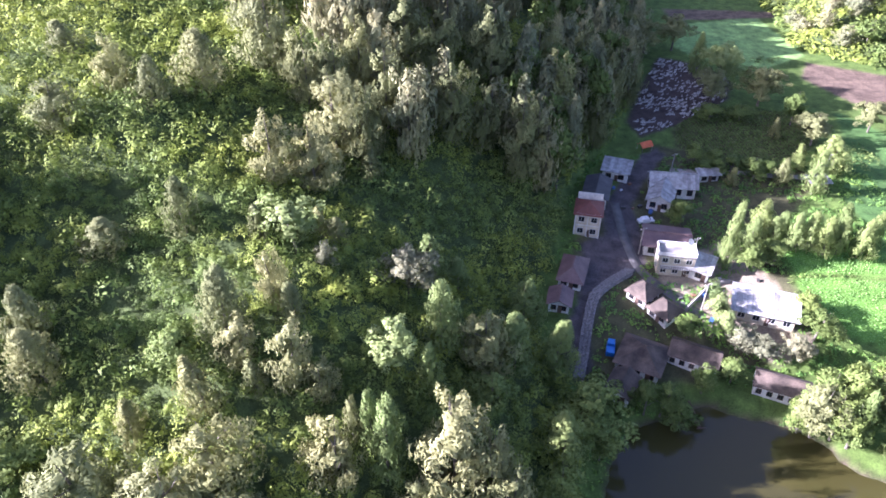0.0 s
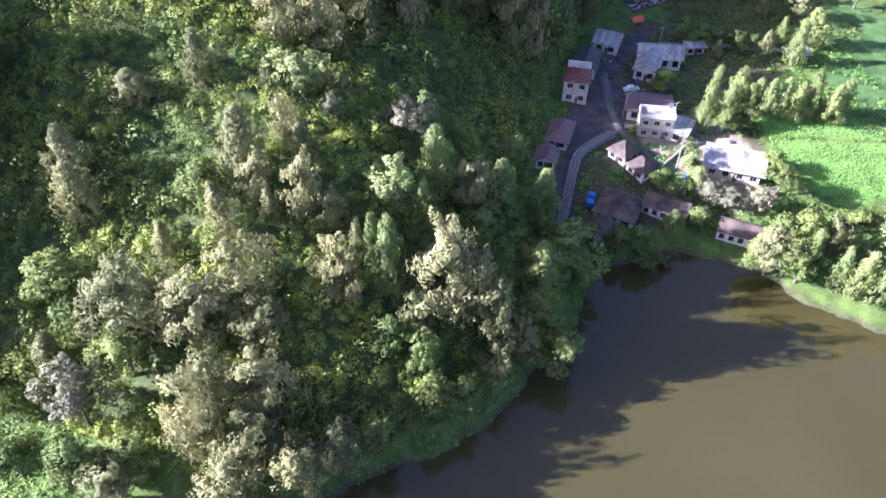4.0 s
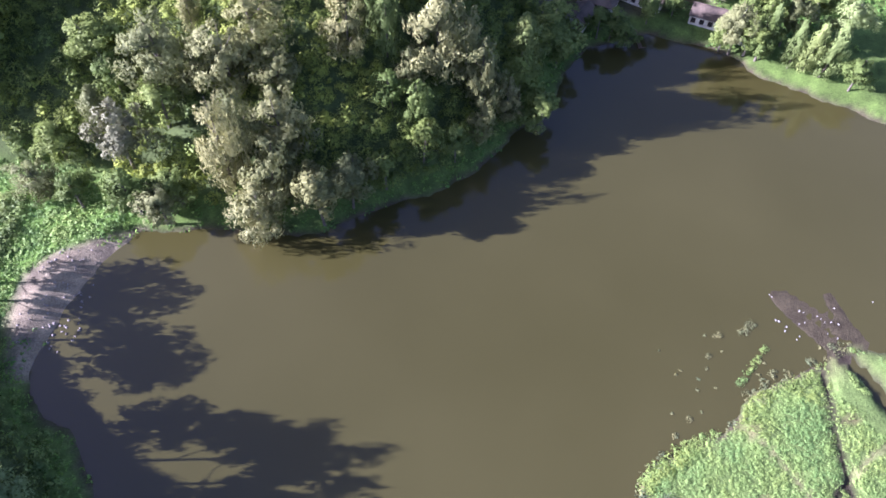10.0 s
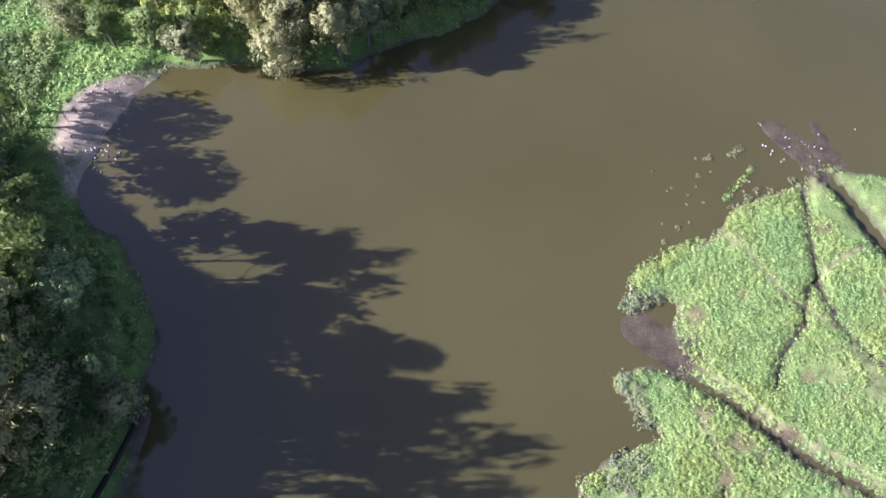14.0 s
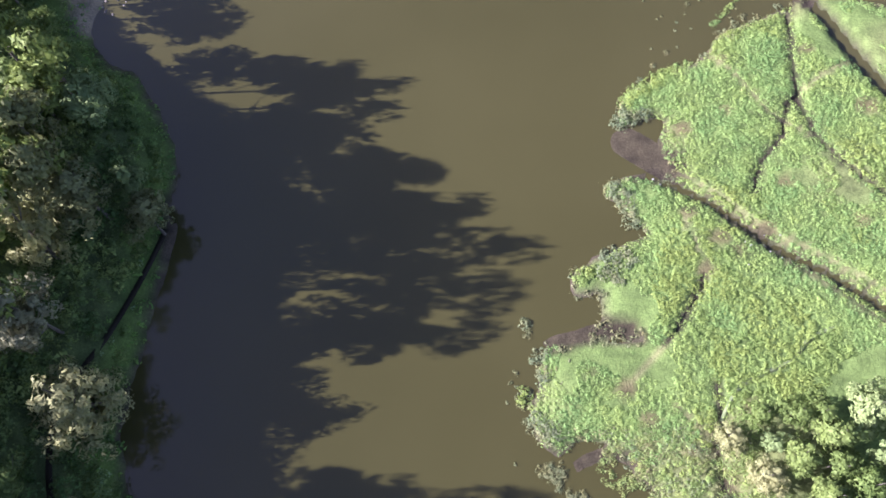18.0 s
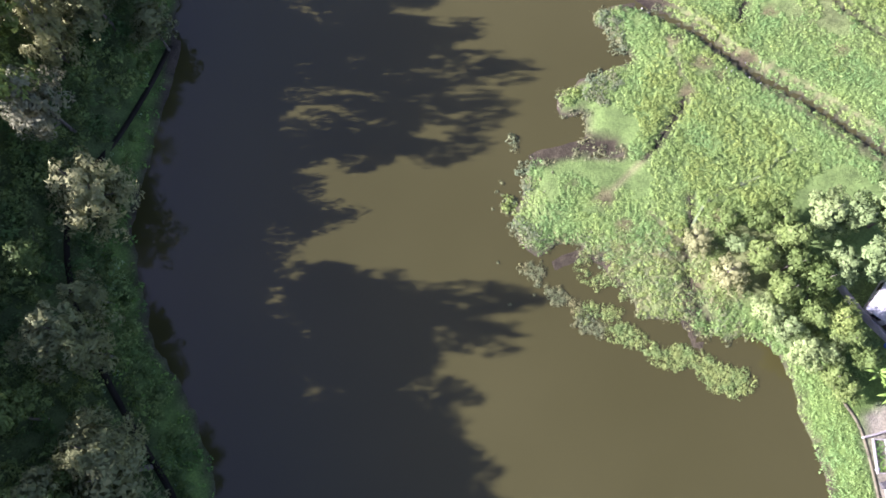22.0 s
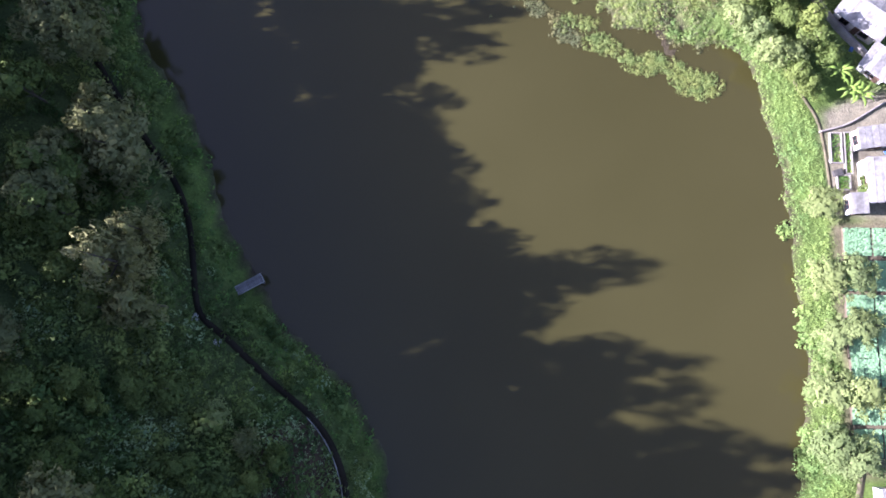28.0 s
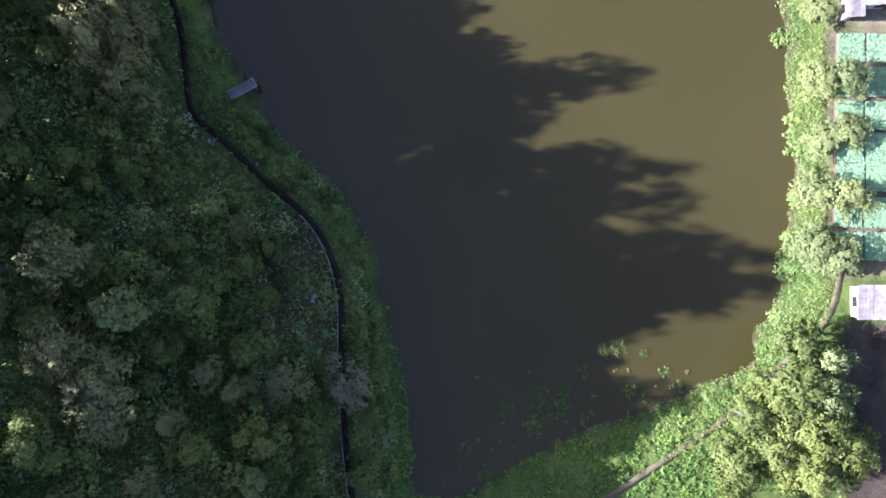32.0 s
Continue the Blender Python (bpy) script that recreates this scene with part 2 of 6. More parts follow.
def waves(x, y, scale, seed):
    """Smooth unevenness between -1 and 1, the sum of crossing waves."""
    r = np.random.RandomState(seed)
    out = np.zeros_like(x)
    for k in range(14):
        a, f, ph = r.uniform(0, 6.28), r.uniform(0.5, 2.0) / scale, r.uniform(0, 6.28)
        out += np.sin((x * math.cos(a) + y * math.sin(a)) * f + ph)
    return out / 7


LAKE = wobble(wobble(smooth_line(SHORE_HILL + SHORE_MARSH + SHORE_BANKS, True, 8), 0.8, 0.2), 0.6, 0.9)


def slope_up(d):
    return 65 * (1 - np.exp(-np.maximum(d, 0) / 85))


def land(x, y):
    """Height and the distances to shore and hill feet."""
    shape = np.shape(x)
    x, y = np.ravel(np.asarray(x, float)), np.ravel(np.asarray(y, float))
    lake = -signed_distance(x, y, LAKE)
    wob = 3 * waves(x, y, 14, 1) + 1.5 * waves(x, y, 5, 2)
    north, west, east = (signed_distance(x, y, np.array(p, float)) for p in (HILL_NORTH, HILL_WEST, HILL_EAST))
    dn, dw, de = (np.maximum(v + wob * step(2, 25, v), 0) for v in (north, west, east))
    marsh = step(-92, -84, y) * step(16, 6, y) * step(0, 10, x)
    low = 0.35 + 1.3 * step(0, 5, lake) * (1 - 0.6 * marsh) + 0.12 * waves(x, y, 2.5, 3) * step(0.5, 3, lake)
    low += 4.0 * step(92, 112, y) * step(10, 25, x) + 1.5 * step(60, 85, x) * step(95, 112, y)
    # unseen western knoll and a rise under the forest, added to cast shade
    shade_knolls = 40 * np.exp(-((x + 162) / 26) ** 2 - ((y - 95) / 22) ** 2) + 13 * np.exp(-((x + 5) / 32) ** 2 - ((y - 178) / 38) ** 2)
    up = shade_knolls + slope_up(dn) + slope_up(dw) + 0.6 * slope_up(de)
    rough = (0.5 * waves(x, y, 3, 4) + 1.0 * waves(x, y, 9, 5)) * step(3, 20, np.maximum(np.maximum(north, west), east))
    h = np.where(lake > 0, low + up + rough, np.maximum(-2.5, 0.3 * lake))
    h = np.where((lake > 0) & (lake < 0.8), h * (0.15 + 0.85 * lake / 0.8), h)
    return [v.reshape(shape) for v in (h, lake, north, west, east)]


def axis(lo, hi, fine):
    inner = np.arange(lo, hi + fine / 2, fine)
    out, stepw = [], fine
    while sum(out) < 2300:
        stepw *= 1.3
        out.append(stepw)
    far = np.cumsum(out)
    return np.concatenate([lo - far[::-1], inner, hi + far])


XS, YS = axis(-150, 160, 1.25), axis(-235, 330, 1.25)
GX, GY = np.meshgrid(XS, YS)
GH, G_LAKE, G_NORTH, G_WEST, G_EAST = land(GX, GY)


def sample(field, x, y):
    """A field of the land at any places."""
    x, y = np.asarray(x, float), np.asarray(y, float)
    i = np.clip(np.searchsorted(XS, x) - 1, 0, len(XS) - 2)
    j = np.clip(np.searchsorted(YS, y) - 1, 0, len(YS) - 2)
    u, v = (x - XS[i]) / (XS[i + 1] - XS[i]), (y - YS[j]) / (YS[j + 1] - YS[j])
    return field[j, i] * (1 - u) * (1 - v) + field[j, i + 1] * u * (1 - v) + field[j + 1, i] * (1 - u) * v + field[j + 1, i + 1] * u * v


PATH = smooth_line([(-44, -38), (-46, -46), (-49, -56), (-52, -64), (-53, -73), (-50, -84), (-45, -93), (-39, -102), (-33.5, -110), (-31, -117), (-29.5, -124), (-28, -129), (-24, -132.5), (-18, -138), (-12, -143), (-8.5, -148), (-6.5, -155), (-6, -165), (-5, -176), (-3, -190)])
DITCH = smooth_line([(36, -29.5), (45, -35), (53, -42), (61, -47), (70, -54), (86, -66), (110, -80)])
CREEKS = [smooth_line(c) for c in ([(64.8, 5.8), (63.4, -1.4), (62.9, -9.3), (62.5, -14.2), (63.2, -19), (64.5, -23.1), (71.9, -32), (84, -42)], [(62.5, -14.2), (60.3, -16.3), (59, -20.2), (58.5, -22.2), (54.1, -27.4), (51.8, -33)],
                                   [(41.6, -47.5), (40.8, -49.4), (38.8, -52.5), (35.1, -57.6)],
                                   [(41, -64), (41, -69), (39.5, -75), (42, -83), (44, -87)])]
CHANNEL = smooth_line([(68.5, 6), (71, 2), (74, -5), (78, -13), (84, -22), (100, -34)])


def line_distance(x, y, line):
    best = np.full(np.shape(x), 1e9)
    for (ax, ay), (bx, by) in zip(line[:-1], line[1:]):
        ex, ey = bx - ax, by - ay
        u = np.clip(((x - ax) * ex + (y - ay) * ey) / (ex * ex + ey * ey + 1e-9), 0, 1)
        best = np.minimum(best, (x - ax - u * ex) ** 2 + (y - ay - u * ey) ** 2)
    return np.sqrt(best)


def bench(line, half, soften):
    """Levels the land across a path."""
    along = np.array([float(sample(GH, px, py)) for px, py in line])
    along = np.convolve(np.pad(along, 8, mode="edge"), np.ones(17) / 17, "valid")
    near, level = np.full(GX.shape, 1e9), np.zeros(GX.shape)
    for (px, py), pz in zip(line, along):
        d = np.hypot(GX - px, GY - py)
        level = np.where(d < near, pz, level)
        near = np.minimum(near, d)
    k = step(half + soften, half, near)
    return GH * (1 - k) + level * k, along


def dig(line, half, depth):
    d = line_distance(GX, GY, line)
    return GH - depth * step(half + 0.9, half * 0.4, d) * (G_LAKE > -1)


GH, PATH_Z = bench(PATH, 1.3, 2.2)
GH = dig(DITCH, 0.7, 1.1)
for creek in CREEKS:
    GH = dig(creek, 0.22, 0.6)
GH = dig(CHANNEL, 1.2, 1.4)
MUD_TONGUES = [(smooth_line([(17.3, -57.7), (20.9, -56.8), (26.3, -55.3), (29.5, -55.5)]), 1.6), (smooth_line([(20, -75.4), (25.1, -73.7), (30, -76.5)]), 1.2), (smooth_line([(39.1, -80.4), (39.6, -85.1), (41, -88)]), 1.0), (smooth_line([(60.5, 17.5), (62.5, 14), (65.5, 10), (68.5, 6)]), 2.0), (smooth_line([(69.5, 17.5), (70.5, 13), (72.5, 8.5)]), 1.6), (smooth_line([(62, 18), (66, 14.5), (70, 10)]), 1.3), (smooth_line([(32.5, -23), (34.5, -24.5), (38.5, -27.5)]), 4.6)]
TRAILS = [smooth_line(c) for c in ([(50, -7.2), (53.8, -12.3), (56.4, -17.2), (59, -19.6), (63.3, -22.6)], [(63.1, -13.7), (67.1, -10.5), (71.1, -8.4), (76, -7)], [(39.4, -28.8), (45.3, -32.4), (50.5, -37.3), (54.2, -40.2), (62, -45), (76, -55)],
                                   [(39.5, -36.2), (41.6, -43.1), (42.3, -46.2)], [(35.1, -57.6), (30.5, -62), (27.3, -64.9)], [(34.6, -66.8), (38.7, -71.4)], [(46, -37), (54, -44), (64, -52), (78, -63)])]
BALD = [(48.1, -5.3, 1.6), (41.5, -20.8, 1.8), (50.7, -6.5, 1.2), (66, -4.7, 1.6), (73.8, -16.8, 2.4), (49.5, -17.1, 1.0), (36.2, -17.8, 2.0), (52.5, -39.6, 1.9), (42.3, -46.2, 1.5), (45.1, -40.9, 2.2), (27.7, -64.9, 1.8), (45.5, -67.3, 1.6), (40.8, -36.5, 1.3),
        (48, -43, 1.4), (31, -69, 1.5), (57, -31, 1.0), (23, -62, 1.0), (68, -38, 1.2), (36, -74, 1.6), (41, -78, 1.8), (30, -73, 1.2)]
for tongue, half in MUD_TONGUES:
    GH = np.maximum(GH, 0.09 - 0.25 * (line_distance(GX, GY, tongue) / (half + 0.35)) ** 2)


def height(x, y):
    return float(sample(GH, x, y))

# ---- end of plan ----


# ---- mesh helpers ----
def mesh_of(name, verts, faces, mat, smooth=False, normals=None):
    """A mesh from arrays of corners and of equal-sided faces; normals: one for each corner, for soft foliage."""
    verts, faces = np.asarray(verts, np.float32), np.asarray(faces, np.int32)
    me = bpy.data.meshes.new(name)
    me.vertices.add(len(verts))
    me.vertices.foreach_set("co", verts.ravel())
    me.loops.add(faces.size)
    me.loops.foreach_set("vertex_index", faces.ravel())
    me.polygons.add(len(faces))
    me.polygons.foreach_set("loop_start", np.arange(len(faces), dtype=np.int32) * faces.shape[1])
    if smooth or normals is not None:
        me.polygons.foreach_set("use_smooth", np.ones(len(faces), bool))
    me.update(calc_edges=True)
    if normals is not None:
        me.normals_split_custom_set_from_vertices(normals)
    if mat:
        me.materials.append(mat)
    return me


def part(name, bm, mat, parent=None, label=""):
    """One bmesh as one mesh object, under a thing or a part."""
    me = bpy.data.meshes.new(name)
    bm.to_mesh(me)
    bm.free()
    me.materials.append(mat)
    ob = new(name, me)
    ob.parent = parent
    return tagged(ob, label)


def box(bm, x0, x1, y0, y1, z0, z1):
    v = [bm.verts.new(p) for p in ((x0, y0, z0), (x1, y0, z0), (x1, y1, z0), (x0, y1, z0), (x0, y0, z1), (x1, y0, z1), (x1, y1, z1), (x0, y1, z1))]
    for f in ((3, 2, 1, 0), (4, 5, 6, 7), (0, 1, 5, 4), (1, 2, 6, 5), (2, 3, 7, 6), (3, 0, 4, 7)):
        bm.faces.new([v[i] for i in f])
    return v


def boxed(*dims):
    bm = bmesh.new()
    box(bm, *dims)
    return bm


def leaves(centres, normals, size, rng, jitter=0.7, slim=0.7, along=None):
    """Pointed leaves at the centres, facing roughly along the normals; along: the way in which they point."""
    n = len(centres)
    nr = normals + rng.normal(0, jitter, (n, 3))
    nr /= np.linalg.norm(nr, axis=1, keepdims=True) + 1e-9
    b = np.cross(nr, rng.normal(0, 1, (n, 3)) if along is None else along + rng.normal(0, 0.25, (n, 3)))
    b /= np.linalg.norm(b, axis=1, keepdims=True) + 1e-9
    t = np.cross(b, nr)
    s = (np.asarray(size) * rng.uniform(0.6, 1.3, n))[:, None]
    b *= s * slim * 0.85
    v = np.stack([centres - t * s * 0.75 + b, centres - t * s * 0.75 - b, centres + t * s * 1.25], 1).reshape(-1, 3)
    return v, np.arange(3 * n).reshape(-1, 3)


def softened(normals, count=3):
    """Unit normals, one for each corner of every leaf."""
    return np.repeat(normals / (np.linalg.norm(normals, axis=1, keepdims=True) + 1e-9), count, axis=0).astype(np.float32)


def ball_points(n, rng):
    p = rng.normal(0, 1, (n, 3))
    return p / (np.linalg.norm(p, axis=1, keepdims=True) + 1e-9)


# ---- ground and water ----
FIELD_GREEN = [(76, 128), (103, 126), (103, 117), (76, 118.5)]
FIELD_LOWER = [(76, 117), (103, 115.5), (112, 106), (90, 98), (76, 105)]
FIELD_DARK = [(66, 176), (68, 188), (80, 199), (113, 195), (106, 177), (94, 166), (76, 168)]
FIELD_BROWN = [(119, 220), (126, 234), (150, 222), (134, 193), (127, 203)]
MEADOW = [(84, 249), (91, 272), (125, 279), (128, 240), (110, 229), (89, 238)]
FIELD_FAR = [(90, 290), (135, 286), (132, 279), (90, 276)]
MEADOW_EAST = [(119, 197), (129, 180), (160, 140), (100, 118), (100, 150), (113, 172)]
GRAVEYARD = [(76, 240), (88, 233), (95, 217), (88, 203), (69, 189), (57, 182), (55, 191), (63, 213)]
YARD = [(25, 92), (24, 104), (29, 112), (32, 130), (38, 134), (40, 146), (48, 160), (55, 172), (60, 176), (62, 172), (54, 160), (47, 146), (47, 136), (46, 124), (41, 119), (34, 114), (30, 104), (28, 92)]
SOIL = [(50, 125), (58, 128), (64, 132), (70, 122), (72, 112), (74, 100), (66, 96), (58, 101), (50, 108), (46, 117)]
SAND = [(-66, 0), (-61, 3), (-58, 17), (-53, 28), (-53, 31), (-60, 28), (-67, 24.5), (-70, 20), (-70, 12)]
GRASS_WEST = [(-50, 32), (-58, 32), (-64, 25), (-70, 16), (-78, 14), (-100, 24), (-130, 30), (-130, 48), (-100, 45), (-62, 41)]
GARDEN = [(63.5, -114), (90, -112), (92, -150), (64, -150)]
YARD_SHEDS = [(62.5, -97), (75, -93), (76, -113), (63.5, -113)]
BARE_BANK = [(-18.2, -145), (-11.6, -142.8), (-7.4, -151.8), (-6.8, -162.8), (-16.7, -160.1), (-18.5, -151.8)]
LANE_EAST = [(66, -157), (80, -156), (82, -220), (66, -220)]


def cover_colours():
    """What grows or lies where: base colours of the ground, corner by corner."""
    c = np.empty((*GX.shape, 4))
    c[:] = (0.10, 0.155, 0.04, 1)
    hill = np.maximum(np.maximum(G_NORTH, G_WEST), G_EAST)

    def lay(mask, colour):
        for k in range(3):
            c[..., k] = c[..., k] * (1 - mask) + colour[k] * mask

    def area(outline, colour, edge=0.8):
        lay(step(-edge, edge, signed_distance(GX, GY, np.array(outline, float)).reshape(GX.shape) + 0.5 * waves(GX, GY, 1.5, 9)), colour)
    lay(step(0, 3, hill), (0.08, 0.11, 0.04))
    area(GRASS_WEST, (0.13, 0.23, 0.05))
    area(FIELD_GREEN, (0.15, 0.30, 0.06), 0.4)
    area(FIELD_LOWER, (0.14, 0.28, 0.055), 0.4)
    area(FIELD_DARK, (0.10, 0.105, 0.045))
    area(FIELD_BROWN, (0.15, 0.11, 0.085))
    area(MEADOW, (0.22, 0.36, 0.12))
    area(FIELD_FAR, (0.16, 0.12, 0.09))
    # darker green than the other meadow: the shade over it is in the colour
    area(MEADOW_EAST, (0.075, 0.15, 0.045))
    # brown earth between the houses, darkened further to carry the village's shade
    area([(26, 92), (30, 130), (60, 178), (100, 160), (76, 130), (74, 100), (50, 92)], (0.085, 0.085, 0.045))
    area(GRAVEYARD, (0.085, 0.065, 0.06))
    area(SOIL, (0.30, 0.25, 0.19))
    area(YARD, (0.10, 0.088, 0.092), 0.5)
    area(GARDEN, (0.19, 0.16, 0.11))
    area(YARD_SHEDS, (0.24, 0.22, 0.165))
    area(LANE_EAST, (0.085, 0.07, 0.055))
    marsh = step(-95, -86, GY) * step(12, 6, GY) * step(5, 12, GX)
    lay(0.9 * marsh, (0.145, 0.21, 0.065))
    lay(0.8 * marsh * step(0.2, 0.7, waves(GX, GY, 7, 21)), (0.20, 0.22, 0.09))
    for trail in TRAILS:
        lay(0.8 * step(0.9, 0.2, line_distance(GX, GY, trail)), (0.21, 0.20, 0.10))
    for bx, by, br in BALD:
        lay(0.9 * step(br + 0.6, br * 0.5, np.hypot(GX - bx, (GY - by) * 1.3) + 0.6 * waves(GX, GY, 1.6, 51)), (0.15, 0.13, 0.065))
    area(BARE_BANK, (0.075, 0.055, 0.038))
    lay(step(1.2, -0.2, G_LAKE + 0.5 * waves(GX, GY, 2, 8)), (0.085, 0.068, 0.05))
    for tongue, half in MUD_TONGUES:
        lay(step(half + 0.8, half * 0.5, line_distance(GX, GY, tongue)), (0.062, 0.052, 0.034))
    area(SAND, (0.30, 0.25, 0.18), 1.2)
    lay(0.7 * step(0.1, 0.6, waves(GX, GY, 1.8, 27)) * (signed_distance(GX, GY, np.array(SAND, float)).reshape(GX.shape) > 0), (0.15, 0.125, 0.10))
    for line, half in [(DITCH, 1.0), (CHANNEL, 1.6)] + [(k, 0.5) for k in CREEKS]:
        lay(step(half + 0.7, half * 0.6, line_distance(GX, GY, line)), (0.055, 0.044, 0.034))
    return c


idx = np.arange(GX.size).reshape(GX.shape)
faces = np.stack([idx[:-1, :-1], idx[:-1, 1:], idx[1:, 1:], idx[1:, :-1]], -1).reshape(-1, 4)
ground_mesh = mesh_of("ground", np.stack([GX, GY, GH], -1).reshape(-1, 3), faces, GROUND, True)
ground_mesh.attributes.new("cover", "FLOAT_COLOR", "POINT").data.foreach_set("color", cover_colours().astype(np.float32).ravel())
ground = tagged(new("ground", ground_mesh), "green valley floor and steep scrub-covered hillsides round a lake", "ground", kind="structure")
water = tagged(new("water", mesh_of("water", [(-100, -200, 0), (140, -200, 0), (140, 100, 0), (-100, 100, 0)], [(0, 1, 2, 3)], WATER)), "murky olive-brown lake water, calm surface", "water", kind="structure")


def ribbon(name, line, half, mat, label, category, lift=0.06, z=None, kind="structure"):
    """A paved strip, a few centimetres thick, laid along a line."""
    line = np.asarray(line, float)
    d = np.gradient(line, axis=0)
    d /= np.linalg.norm(d, axis=1, keepdims=True)
    side = np.stack([-d[:, 1], d[:, 0]], 1) * half
    v = []
    for i, (p, s) in enumerate(zip(line, side)):
        zz = z[i] if z is not None else max(height(*p), height(*(p + s)), height(*(p - s)))
        for q, dz in ((p - s, -0.3), (p - s, lift), (p + s, lift), (p + s, -0.3)):
            v.append((q[0], q[1], zz + dz))
    f = [(4 * i + a, 4 * i + a + 1, 4 * i + a + 5, 4 * i + a + 4) for i in range(len(line) - 1) for a in range(3)]
    return tagged(new(name, mesh_of(name, v, f, mat)), label, category, kind=kind)


ribbon("footpath", PATH, 0.46, ASPHALT, "narrow dark asphalt footpath winding along the shaded bank", "path", 0.06, PATH_Z)
PAINT = mottled("worn_white_paint", (0.10, 0.095, 0.085), (0.5, 0.49, 0.45), 0.55, 0.8)
ribbon("kerb", PATH[112:] + np.array([-0.56, -0.1]), 0.07, PAINT, "worn white-painted kerb along the footpath", "kerb", 0.14, PATH_Z[112:])
LANE = mottled("worn_lane", (0.10, 0.095, 0.09), (0.19, 0.18, 0.165), 0.4, 0.9)
ribbon("road", smooth_line([(42.9, 147), (42.7, 140), (42.5, 132.4), (43.5, 122), (46.9, 115.1), (50.9, 109.7), (53.7, 107)]), 1.1, LANE, "worn grey concrete lane through the village", "road", 0.05)
ribbon("track", smooth_line([(61, 164), (67, 163), (77, 161), (88, 158.5), (99, 158)]), 1.1, CONCRETE, "pale concrete track beside a dark field", "road", 0.05)
DIRT = mottled("trodden_dirt", (0.10, 0.088, 0.05), (0.18, 0.16, 0.095), 0.6, 0.95)
SHORE_TRAIL = smooth_line([(53, -83.5), (57, -89), (60, -95), (62, -99), (63, -105), (63.5, -112)])
EMBANKMENT_TRAIL = smooth_line([(24, -190), (33, -183), (43, -176), (51, -170), (58, -163), (64, -156), (66, -148)])
ribbon("trail", EMBANKMENT_TRAIL, 0.5, DIRT, "trodden brown dirt trail along the grassy embankment", "trail", 0.05)
ribbon("trail", SHORE_TRAIL, 0.26, DIRT, "narrow dirt trail between shrubs and the shore", "trail", 0.05)

# ---- undergrowth ----
def scatter(n, x0, x1, y0, y1, rng):
    return rng.uniform(x0, x1, n), rng.uniform(y0, y1, n)


def undergrowth(name, x, y, radius, per, leaf, mat, label, seed, flat=0.8, lift=0.3, core=0, upward=0.15, stand=0.0):
    """A thicket: at every place a dome of leaves, over a core of larger ones."""
    rng = np.random.RandomState(seed)
    r = radius * np.clip(np.exp(rng.normal(-0.1, 0.42, len(x))), 0.4, 1.9)
    z = sample(GH, x, y) + stand * r * rng.uniform(0, 1, len(x)) ** 2

    def layer(n, near, far, size, jitter):
        d = ball_points(len(x) * n, rng)
        d[:, 2] = np.abs(d[:, 2])
        k = np.repeat(np.arange(len(x)), n)
        p = np.stack([x[k], y[k], z[k] + lift * r[k]], 1) + d * r[k][:, None] * rng.uniform(near, far, len(k))[:, None] * np.array([1, 1, flat])
        face = d + np.array([0, 0, upward])
        return *leaves(p, face, size * (r[k] / radius) ** 0.5, rng, jitter / (1 + upward)), softened(face + rng.normal(0, 0.16, face.shape))
    v, f, n = layer(per, 0.8, 1.08, leaf, 0.28)
    if core:
        v2, f2, n2 = layer(core, 0.5, 0.72, radius * 0.27, 0.2)
        v, f, n = np.concatenate([v, v2]), np.concatenate([f, f2 + len(v)]), np.concatenate([n, n2])
    return tagged(new(name, mesh_of(name, v, f, mat, normals=n)), label, "shrubs", kind="stuff")


rng = np.random.RandomState(11)
x, y = scatter(14500, -125, 60, 28, 200, rng)
keep = (sample(G_NORTH, x, y) > 0.5) & (sample(G_LAKE, x, y) > 0.8) & (x > -30 - (y + 20) * 0.75) & (x > -95 - 0.25 * (y - 40))
near = keep & (y < 112)
undergrowth("hill_shrubs", x[near], y[near], 1.3, 88, 0.15, SHRUB, "dense green shrubs covering the steep hillside", 1, 1.1, 0.25, 10, stand=1.5)
far = keep & (y >= 112)
undergrowth("upper_hill_shrubs", x[far], y[far], 1.45, 34, 0.225, SHRUB, "dense green shrubs on the upper hillside", 4, 1.1, 0.25, 6, stand=1.5)
x, y = scatter(8200, -78, 5, -205, 12, rng)
keep = (sample(G_WEST, x, y) > -1.0) & (sample(G_LAKE, x, y) > 0.3) & (line_distance(x, y, PATH) > 1.5) & (np.hypot(x + 23.5, y + 125) > 3.2) & ((signed_distance(x, y, np.array(BARE_BANK, float)) < 0) | (rng.uniform(0, 1, len(x)) < 0.3)) & (x < 3) & (x > -78 + np.clip(-110 - y, 0, 40) * 0.7)
undergrowth("bank_shrubs", x[keep], y[keep], 1.3, 46, 0.2, BANK_SHRUB, "dense green shrubs on the lake bank, leaf colour darkened as shade", 2, 0.85, 0.3, 12, stand=0.9)
x, y = scatter(46000, 10, 88, -92, 12, rng)
keep = (sample(G_LAKE, x, y) > 0.1) & (x < 88) & ((y > -72) | (rng.uniform(0, 1, len(x)) < 0.35)) & (np.hypot((x - 55) / 1.4, y + 74) > 7) & (line_distance(x, y, DITCH) > 0.75) & (waves(x, y, 6, 31) + 0.4 * waves(x, y, 1.6, 32) > -0.45)
for line in (*CREEKS, CHANNEL):
    keep &= line_distance(x, y, line) > (0.3 if line is not CHANNEL else 1.5)
for trail in TRAILS:
    keep &= line_distance(x, y, trail) > 0.4
for bx, by, br in BALD:
    keep &= (np.hypot(x - bx, (y - by) * 1.3) + 0.6 * waves(x, y, 1.6, 51) > br) | (rng.uniform(0, 1, len(x)) < 0.25)
